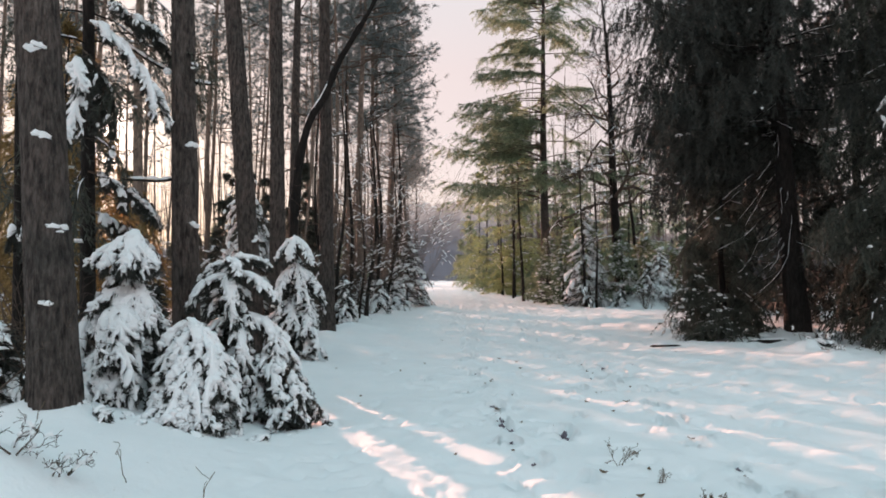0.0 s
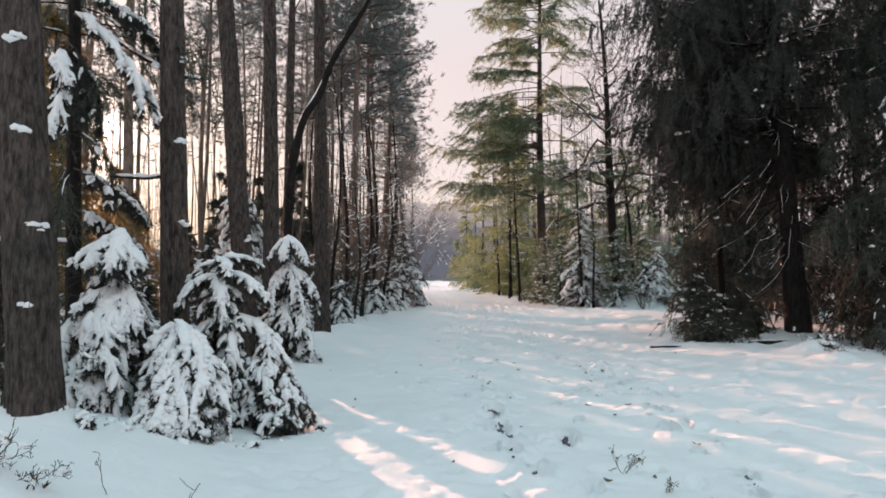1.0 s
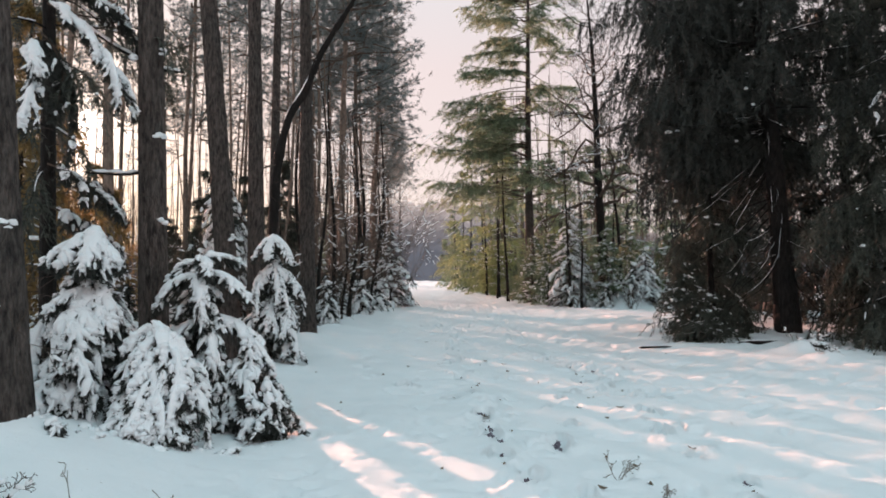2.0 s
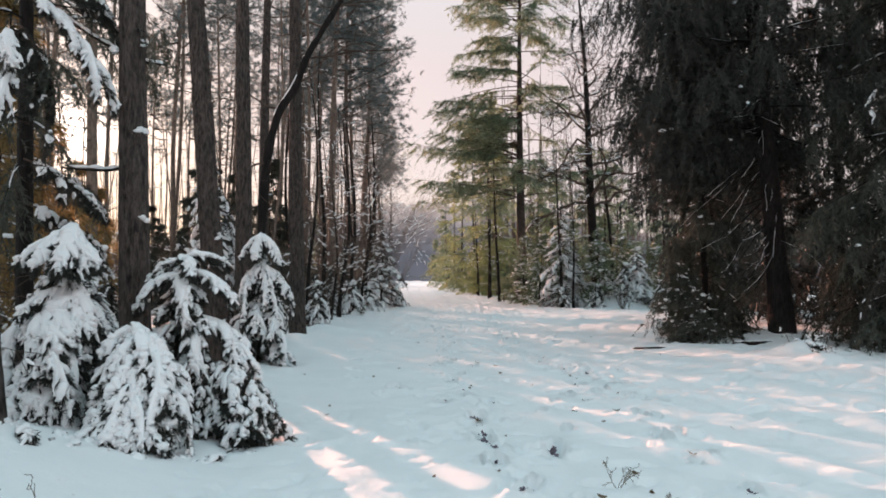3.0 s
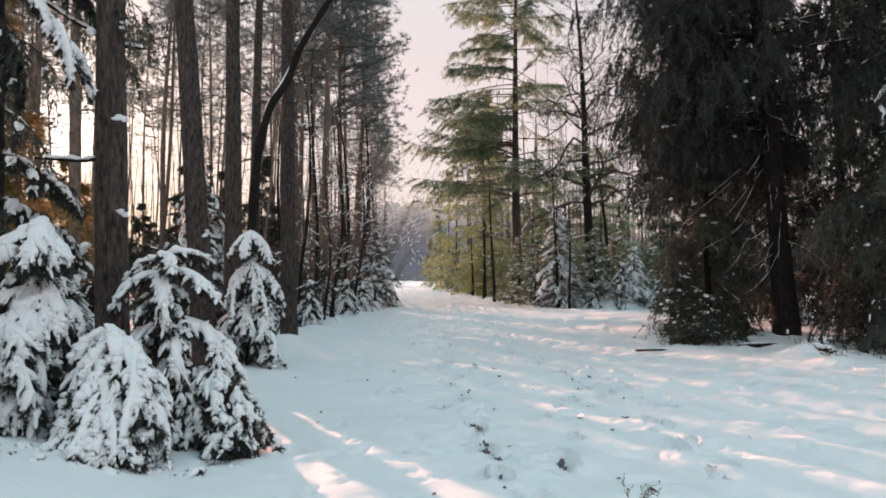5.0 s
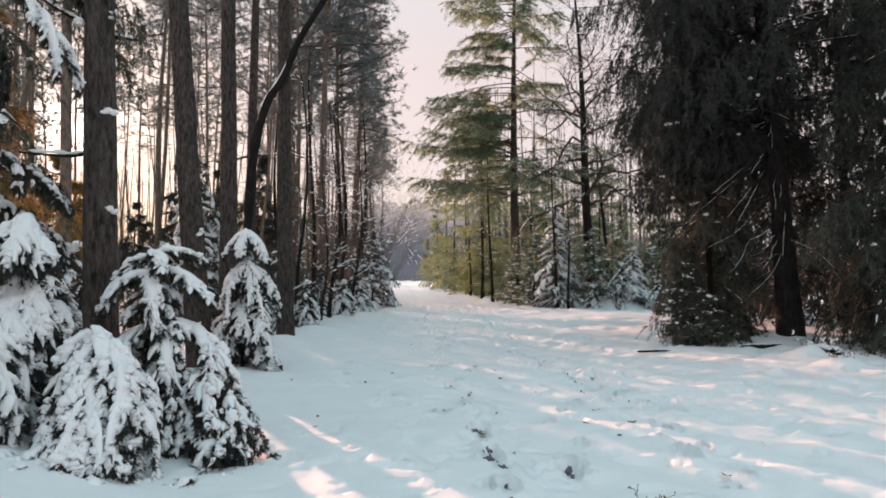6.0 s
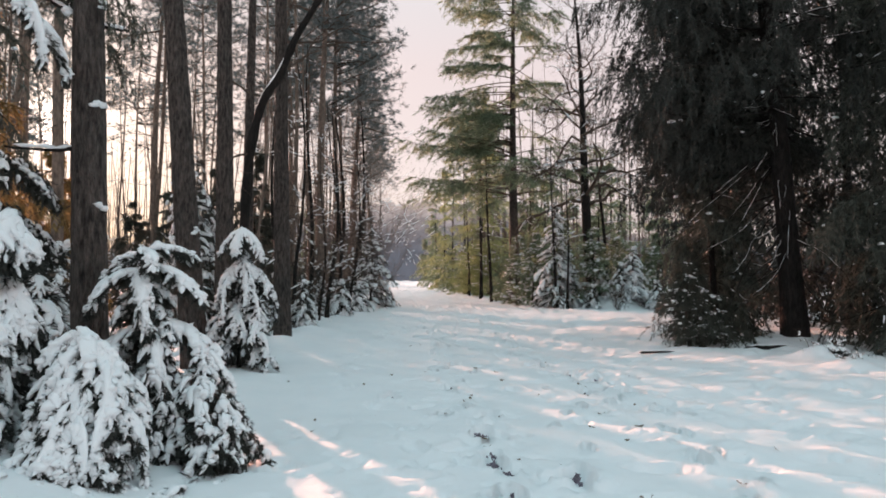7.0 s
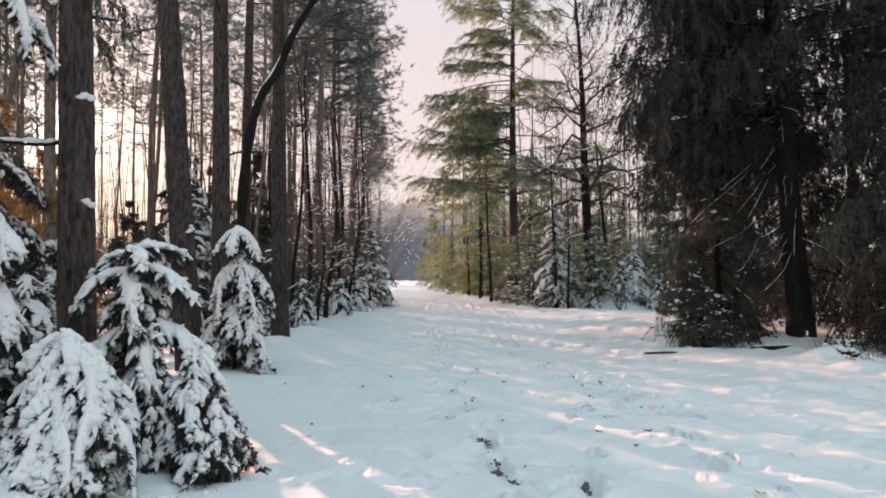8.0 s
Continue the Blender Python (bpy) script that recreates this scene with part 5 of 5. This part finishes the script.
# bare thin stems before them
for k, (x, y, h, r) in enumerate([(4.72, 54.3, 11, 0.10), (5.1, 50, 10, 0.08), (5.15, 44.0, 12, 0.10), (7.64, 37.0, 9, 0.09), (8.1, 36.4, 8, 0.07)]):
    rng = np.random.default_rng(120 + k)
    t = thing("thin_tree", pose(x, y, ground_at(x, y)), "thin dark bare stem at the forest edge", "bare tree", "thin stems at the right edge")
    tg, line = trunk_geo(rng, h, r, 8, 14, rng.normal(size=2) * 0.015, 0.08)
    part("trunk", tg, M_SPRUCE, t, "", True)
    g, sg = Geo(), Geo()
    for z in rng.uniform(1.5, h * 0.95, 16):
        a = rng.uniform(0, 6.3)
        lv = branchy(rng, (np.interp(z, line[:, 2], line[:, 0]), np.interp(z, line[:, 2], line[:, 1]), z), (math.cos(a), math.sin(a), 0.25), rng.uniform(0.5, 1.5), 0.016, 3, (4, 3), 0.3)
        for cc, rr in lv:
            v, f = tubes(cc, np.maximum(rr, 0.005), 4)
            g.add(v, None, f)
        s = snow_on(rng, lv, 0.5, 1.6, 0.014)
        if s.n:
            sg.join(s)
    tagged(part("branchwork", g, M_TWIG, t), kind="stuff")
    if sg.n:
        tagged(part("snow", sg, M_SNOW, t, "", True), kind="stuff")


def bare_tree(name, x, y, h, r, label, seed, limbs=16, low=0.35, lean=(0.0, 0.0), reach=3.0, share=0.6, kids=(5, 4, 2)):
    """A crooked leafless tree with snow on its limbs."""
    rng = np.random.default_rng(seed)
    t = thing(name, pose(x, y, ground_at(x, y)), label, "bare tree")
    tg, line = trunk_geo(rng, h, r, 12, 26, lean, 0.25, 0.3, 0.06, 0.15)
    part("trunk", tg, M_SPRUCE, t, "", True)
    for k in range(limbs):
        z = h * (low + (0.97 - low) * (k + rng.random() * 0.7) / limbs)
        a = k * 2.4 + rng.normal() * 0.4
        ln = reach * (1.1 - 0.7 * z / h) * rng.uniform(0.7, 1.2)
        p = (np.interp(z, line[:, 2], line[:, 0]), np.interp(z, line[:, 2], line[:, 1]), z)
        lv = branchy(rng, p, (math.cos(a), math.sin(a), rng.uniform(-0.1, 0.5)), ln, r * 0.45 * (1.1 - z / h), 4, kids, 0.55, 0.2, 5, 0.7)
        limb = part("limb", woody(lv), M_TWIG, t, "", True)
        s = snow_on(rng, lv[:3], share, 1.3, 0.012)
        if s.n:
            tagged(part("snow", s, M_SNOW, limb, "", True), kind="stuff")
    return t


bare_tree("bare_tree", 10.15, 39.0, 18, 0.32, "crooked leafless oak with snow along its limbs", 131, 40, 0.30, (-0.073, 0.0), 4.6, 0.5, (6, 5, 3))
bare_tree("bare_tree", 12.2, 43.5, 12, 0.14, "thin leafless tree behind the clearing", 132, 14, 0.25, (0.0, 0.0), 2.4, 0.3)
bare_tree("bare_tree", -3.0, 27.0, 8, 0.08, "thin crooked bare tree at the path's edge", 133, 14, 0.2, (0.03, 0.0), 2.2, 0.35)
for k, (x, y, h) in enumerate([(-3.4, 47, 9), (-4.6, 56, 12), (-3.6, 64, 14), (-4.2, 74, 16), (-3.8, 86, 17), (-7.0, 68, 15), (-6.6, 82, 17), (-4.0, 100, 18), (-8.5, 92, 18), (-5.5, 112, 18), (-4.6, 69, 15), (-5.4, 78, 16), (-4.4, 93, 17), (-6.5, 104, 18), (-3.6, 56, 11)]):
    bare_tree("bare_tree", x, y, h, 0.09, "slim leafless tree further along the path", 140 + k, 12, 0.2, (0.0, 0.0), 2.2, 0.1, (3, 2, 1))
for k, (x, y, h, r) in enumerate([(-3.6, 23.5, 9, 0.07), (-3.1, 25.4, 6, 0.05), (-3.9, 29.0, 11, 0.10), (-2.9, 30.8, 9, 0.08), (-3.3, 35.0, 11, 0.11), (-2.7, 36.6, 7, 0.06), (-3.0, 40.0, 12, 0.12), (-4.4, 26.0, 10, 0.08)]):
    bare_tree("bare_tree", x, y, h, r, "thin crooked bare tree with snow along its limbs", 170 + k, 12, 0.12, ((-0.05, 0.06, 0.02, -0.03)[k % 4], 0.0), 2.0, 0.4, (4, 3, 1))
bare_tree("bare_tree", -2.7, 33.0, 8, 0.08, "thin crooked bare tree with snow on twigs", 134, 14, 0.15, (0.05, 0.0), 2.2, 0.4)


def shrub_meshes(seed, h, stems=5, share=0.24):
    rng = np.random.default_rng(seed)
    g, sg = Geo(), Geo()
    for k in range(stems):
        a = rng.uniform(0, 6.3)
        lv = branchy(rng, (rng.normal() * 0.12, rng.normal() * 0.12, -0.05), (math.cos(a) * 0.5, math.sin(a) * 0.5, 1.0), h * rng.uniform(0.6, 1.1), 0.013, 3, (6, 3), 0.35, 0.15, 4, 0.7)
        for cc, rr in lv:
            v, f = tubes(cc, np.maximum(rr, 0.003), 3)
            g.add(v, None, f)
        for cc, rr in lv[1:]:
            s = snow_on(rng, [(cc, rr)], share, 1.6, 0.010)
            if s.n:
                sg.add(np.concatenate(s.v), None, np.concatenate(s.f4))
    return g.mesh("stems", M_TWIG), sg.mesh("snow", M_SNOW, True)


shrubs = [shrub_meshes(400 + k, h) for k, h in enumerate((0.9, 1.3, 1.8, 2.6, 4.5, 5.5))]
rng = np.random.default_rng(17)
places = []
for k in range(34):                                           # along the left edge
    y = 14 + 46 * (k / 34) ** 1.2 + rng.normal() * 0.4
    places.append((-3.3 + rng.uniform(-1.3, 0.35), y, rng.integers(0, 4)))
for k in range(22):                                           # inside the left wood
    y = rng.uniform(8.5, 45)
    places.append((-4.3 - rng.uniform(0, 1) * (1.5 + y * 0.55), y, rng.integers(0, 4)))
for k in range(34):                                           # along the right edge
    y = rng.uniform(33, 62)
    places.append((5.6 + rng.uniform(0, 1) * 8 + (40 - min(y, 40)) * 0.25, y, rng.integers(0, 3)))
for k in range(40):                                           # a tall thicket at the back of the left wood
    y = rng.uniform(32, 66)
    places.append((-5.5 - rng.uniform(0, 1) * (y * 0.55), y, 4 + rng.integers(0, 2)))
for x, y in ((-3.2, 66), (-4.4, 72), (-3.0, 78), (-4.8, 84), (-3.2, 90), (-5.0, 97), (-3.4, 104), (-5.6, 110), (-3.4, 116), (-7.0, 76), (-7.6, 90)):
    places.append((x, y, 5))
places += [(-3.12, 6.42, 0), (-3.75, 6.2, 0), (-4.2, 7.2, 1), (-1.75, 8.1, 0)]
for x, y, k in places:
    if in_gap(x, y) and y < 30:
        continue
    sm, sn = shrubs[int(k)]
    t = thing("bare_shrub", pose(x, y, ground_at(x, y), 0, 0, rng.uniform(0, 360)) @ Matrix.Scale(2.3 if y > 64 and x < 0 else 1.0, 4), "leafless brown shrub with snow on its twigs", "shrub", "bare shrubs along the forest edge")
    tagged(part("brushwood", sm, None, t), kind="stuff")
    tagged(part("snow", sn, None, t), kind="stuff")

# far wood that closes the path
kinds = []
for k in range(4):
    rng = np.random.default_rng(500 + k)
    kinds.append(put_tree("far_tree", pose(0, 0, 0), conifer(rng, rng.uniform(9, 15), 0.12, 2.8, 0.5, 32, 8, 1.0, 2, 3, 0.9, 0.22, 0.05, 0.35, 0.1, 0.5, 0.5, 0.8, 1.1, 0.0, sides=6),
                          M_SPRUCE, M_N_FIR, "distant conifer closing the view along the path", "conifer", "distant trees"))
rng = np.random.default_rng(23)
n = 0
for k in range(32):
    y = rng.uniform(105, 200)
    x = rng.uniform(4.8, 40) if k % 3 else rng.uniform(-40, -4.5)
    m = pose(x, y, ground_at(x, y), 0, 0, rng.uniform(0, 360))
    if n < 4:
        kinds[n].matrix_basis = m
    else:
        copy_thing(kinds[n % 4], m)
    n += 1

# wooded rises at the very end, far behind everything, with haze painted into them
def haze_glow_rise(y0, low, peak, width, colour, seed):
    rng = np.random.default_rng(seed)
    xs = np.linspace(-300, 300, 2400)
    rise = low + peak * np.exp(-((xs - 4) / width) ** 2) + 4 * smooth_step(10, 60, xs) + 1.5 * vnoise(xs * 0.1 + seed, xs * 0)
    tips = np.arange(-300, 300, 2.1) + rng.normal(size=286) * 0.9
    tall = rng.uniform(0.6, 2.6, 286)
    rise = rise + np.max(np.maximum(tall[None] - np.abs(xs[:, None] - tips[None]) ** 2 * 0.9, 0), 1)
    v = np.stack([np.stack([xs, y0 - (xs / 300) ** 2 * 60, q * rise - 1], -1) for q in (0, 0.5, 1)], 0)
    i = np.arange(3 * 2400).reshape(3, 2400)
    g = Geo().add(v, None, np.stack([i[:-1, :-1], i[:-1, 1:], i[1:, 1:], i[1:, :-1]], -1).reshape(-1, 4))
    # the haze is put in as emission colour, with no light on it
    m, nodes, links, bsdf = material("haze_glow_wood")
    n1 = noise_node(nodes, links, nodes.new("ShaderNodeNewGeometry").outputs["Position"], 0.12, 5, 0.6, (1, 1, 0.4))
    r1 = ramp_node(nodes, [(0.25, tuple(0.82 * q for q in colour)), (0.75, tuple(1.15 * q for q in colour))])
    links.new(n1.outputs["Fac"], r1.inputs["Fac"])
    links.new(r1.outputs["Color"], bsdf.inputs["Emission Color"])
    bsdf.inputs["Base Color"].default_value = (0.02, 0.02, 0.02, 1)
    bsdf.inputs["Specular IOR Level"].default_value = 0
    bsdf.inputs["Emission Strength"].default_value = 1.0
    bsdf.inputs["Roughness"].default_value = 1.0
    tagged(new("backdrop", g.mesh("backdrop", m)), "distant wood with its haze painted as blue-grey glow", "backdrop", kind="structure")


# painted haze: each farther rise glows paler
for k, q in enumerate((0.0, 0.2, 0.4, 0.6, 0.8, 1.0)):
    haze_glow_rise(250 + 18 * k, 8 + 1.2 * k, 6 + 22 * q, 95, (0.046 + 0.18 * q ** 1.8, 0.054 + 0.15 * q ** 1.8, 0.066 + 0.125 * q ** 1.8), 3 + k)


def thicket(x0, x1, y0, y1, high, stems, twigs, label, seed):
    """A far tangle of thin stems and bare twigs, too fine to count."""
    rng = np.random.default_rng(seed)
    x, y = rng.uniform(x0, x1, stems), rng.uniform(y0, y1, stems)
    z = land(x, y)
    hh = rng.uniform(0.75, 1.1, stems) * high * 1.7
    k = np.linspace(0, 1, 4)
    sway = rng.normal(size=(stems, 2)) * 0.5
    cc = np.stack([x[:, None] + sway[:, :1] * k ** 2, y[:, None] + sway[:, 1:] * k ** 2, z[:, None] - 0.1 + hh[:, None] * k], -1)
    g = Geo().tube(cc, rng.uniform(0.035, 0.09, stems)[:, None] * np.linspace(1, 0.3, 4)[None], 5)
    x, y = rng.uniform(x0, x1, twigs), rng.uniform(y0, y1, twigs)
    zz = land(x, y) + high * rng.uniform(0, 1, twigs) ** 1.5
    d = rng.normal(size=(twigs, 3)) * np.array([0.5, 0.5, 0.35]) + np.array([0, 0, 0.8])
    g.add(*slim(rng, np.stack([x, y, zz], -1), d * rng.uniform(0.5, 1.6, (twigs, 1)), 0.05))
    ob = new("far_thicket", g.mesh("far_thicket", M_TWIG))
    tagged(ob, label, "thicket", kind="stuff")


thicket(-72, -8, 66, 104, 9.0, 300, 11000, "distant tangle of bare stems and twigs", 1)
thicket(7, 44, 60, 98, 13.0, 150, 17000, "distant bare brush behind the clearing", 2)


# ---- small things ----
def weed(x, y, h, seed, label):
    rng = np.random.default_rng(seed)
    t = thing("dry_weed", pose(x, y, ground_at(x, y) - 0.02), label, "weed", "dry stalks in the snow")
    g = Geo()
    for k in range(4):
        lv = branchy(rng, (rng.normal() * 0.02, rng.normal() * 0.02, 0), (rng.normal() * 0.5, rng.normal() * 0.3, 1), h * rng.uniform(0.6, 1.1), 0.003, 3, (4, 2), 0.3, 0.2, 5, 0.7)
        for cc, rr in lv:
            v, f = tubes(cc, np.maximum(rr, 0.0016), 4)
            g.add(v, None, f)
        tipp = lv[-1][0][:, -1]
        g.add(*needles(rng, tipp, tipp * 0 + np.array([0, 0, 1.0]), 5, 0.014, 0.005, 1.0))
    part("stalk", g, M_WEED, t)


weed(1.50, 5.85, 0.22, 1, "dry branched weed standing in the snow")
weed(1.72, 5.45, 0.10, 2, "small dark dry tuft in the snow")
weed(1.9, 4.9, 0.10, 3, "small dark dry tuft in the snow")
for k, (x, y, h) in enumerate([(-2.15, 4.75, 0.26), (-1.62, 4.7, 0.24), (-2.9, 4.9, 0.30), (-3.05, 4.75, 0.28), (-3.3, 4.9, 0.3)]):
    rng = np.random.default_rng(600 + k)
    t = thing("dry_twig", pose(x, y, ground_at(x, y) - 0.02), "thin dry twig poking out of the snow", "twig", "twigs in the snow")
    part("twig", woody(branchy(rng, (0, 0, 0), (rng.normal() * 0.3, 0, 1), h, 0.004, 2, (3,), 0.35)), M_WEED, t)

# tips of buried boughs that poke out of the snow before the young spruces
sprigs = []
for k in range(4):
    rng = np.random.default_rng(640 + k)
    w, n, sn = snow_fan(rng, 0.30, 0.15, 0.10, 0.55, 0.35, bow=2.0)
    sprigs.append((w.mesh("twig", M_TWIG), n.mesh("needles", M_N_SPRUCE), sn.mesh("snow", M_SNOW, True)))
rng = np.random.default_rng(650)
for k in range(42):
    u = (k + rng.random()) / 34
    x, y = -3.35 + 1.85 * u + rng.normal() * 0.05, 6.35 + 0.75 * u ** 2 + rng.uniform(-0.22, 0.25)
    if k >= 34:                                  # a clump on the drift by the big spruce
        x, y = 7.25 + rng.normal() * 0.16, 13.4 + rng.normal() * 0.12
    w, n, sn = sprigs[k % 4]
    t = thing("spruce_sprig", pose(x, y, ground_at(x, y) - 0.02, rng.normal() * 15, rng.uniform(-10, 20), rng.uniform(-150, -10)) @ Matrix.Scale(rng.uniform(0.5, 1.1), 4), "tip of a snow-buried spruce bough", "spruce sprig", "sprigs in the snow")
    part("twig", w, None, t)
    part("needles", n, None, t)
    tagged(part("snow", sn, None, t), kind="stuff")

# fallen logs by the big spruce
for x, y, ln, r, az, label in ((7.25, 15.4, 1.0, 0.06, 4, "short fallen log half sunk in the snow"), (5.1, 15.6, 0.85, 0.024, -6, "fallen stick lying in the snow")):
    rng = np.random.default_rng(int(x * 100))
    t = thing("fallen_log", pose(x, y, ground_at(x, y) + r * 0.5, 0, 0, az), label, "log")
    s = np.linspace(-0.5, 0.5, 14)
    c = np.stack([s * ln, 0.02 * np.sin(s * 7), 0.01 * np.cos(s * 5)], -1)[None]
    rr = r * (1 + 0.12 * rng.normal(size=14))
    rr[[0, -1]] *= 0.2
    v, f = tubes(c, rr[None], 9)
    part("log", Geo().add(v, None, f), M_SPRUCE, t, "", True)
    v, f = tubes(c[:, 1:-1] + np.array([0, 0.01, r * 0.75]), (rr[1:-1] * 0.7 * np.interp(np.arange(12), [0, 1, 10, 11], [0.1, 1, 1, 0.1]))[None], 8, 0.6)
    part("snow", Geo().add(v, None, f), M_SNOW, t, "", True)

# little heaps of brushwood sticking out of drifts
for x, y, s, seed in ((7.25, 13.45, 0.26, 1), (7.0, 12.3, 0.13, 2), (10.2, 37.0, 0.8, 3), (10.9, 36.4, 0.6, 4), (-2.72, 4.32, 0.24, 5), (-2.45, 4.35, 0.16, 6)):
    rng = np.random.default_rng(700 + seed)
    t = thing("brush_heap", pose(x, y, ground_at(x, y) - 0.03), "heap of dark twigs sticking out of a snowdrift", "brush heap", "snowy heaps of twigs")
    for k in range(7):
        lv = branchy(rng, (rng.normal() * s * 0.5, rng.normal() * s * 0.4, 0), (rng.normal(), rng.normal(), 0.6), s * 1.1, 0.005 + 0.006 * s, 3, (4, 3), 0.4)
        w = tagged(part("brushwood", woody(lv, (4, 4, 3)), M_TWIG, t), kind="stuff")
        sn = snow_on(rng, lv[:2], 0.6, 1.8, 0.01)
        if sn.n:
            tagged(part("snow", sn, M_SNOW, w, "", True), kind="stuff")

# dead leaves and bark bits lying on the path
rng = np.random.default_rng(800)
leaf = Geo()
s = np.linspace(-1, 1, 5)
top = np.stack([s * 0.032, 0.016 * (1 - s ** 2) + 0.001, 0.010 * s ** 2 + 0.006], -1)
low = np.stack([s * 0.032, -0.016 * (1 - s ** 2) - 0.001, 0.012 * s ** 2], -1)
leaf.add(np.concatenate([top, low, top - (0, 0, 0.003), low - (0, 0, 0.003)]), None, [(k, k + 1, k + 6, k + 5) for k in range(4)] + [(k + 15, k + 16, k + 11, k + 10) for k in range(4)])
leaf = leaf.mesh("dead_leaf", M_LEAF)
for k in range(46):
    x, y = (rng.uniform(0.2, 3.4), rng.uniform(5.5, 14)) if k < 30 else (rng.uniform(-2.6, 5), rng.uniform(4.5, 20))
    ob = new("dead_leaf", leaf)
    ob.matrix_basis = pose(x, y, ground_at(x, y) - 0.002, rng.normal() * 12, rng.normal() * 12, rng.uniform(0, 360)) @ Matrix.Diagonal((*[rng.uniform(0.7, 1.5)] * 3, 1))
    tagged(ob, "withered brown leaf lying on the snow", "leaf", "dead leaves on the snow")

# dark mauve leaf patches, added to make the deeper prints look darker
rng = np.random.default_rng(810)
patches = []
for k in range(4):
    g = Geo()
    for q in range(9):
        a, ln = rng.uniform(0, 6.3), rng.uniform(0.03, 0.055)
        ctr = np.array([rng.normal() * 0.045, rng.normal() * 0.028, 0.004 * q])
        ax, ay = np.array([math.cos(a), math.sin(a), rng.normal() * 0.2]), np.array([-math.sin(a), math.cos(a), rng.normal() * 0.2])
        g.add(np.array([ctr - ax * ln, ctr + ay * ln * 0.55, ctr + ax * ln, ctr - ay * ln * 0.55]), None, [(0, 1, 2, 3)])
    patches.append(g.mesh("leaf_litter", M_MAUVE))
prints = [q for q in footprints(np.random.default_rng(5)) if q[4] > 0.085 and 5.5 < q[1] < 15]
for k, (x, y, head, size, deep) in enumerate(prints):
    if k % 4 != 1 and size < 0.148:
        continue
    ob = new("leaf_litter", patches[k % 4])
    ob.matrix_basis = pose(x, y + size * 0.5, ground_at(x, y) - deep * 0.42, 42, 0, rng.normal() * 15) @ Matrix.Diagonal((*[rng.uniform(0.55, 1.0) if size > 0.148 else rng.uniform(0.4, 0.7)] * 2, 0.7, 1))
    tagged(ob, "small patch of dark mauve leaves added in a footprint", "leaf litter", "leaf litter in the footprints", "stuff")
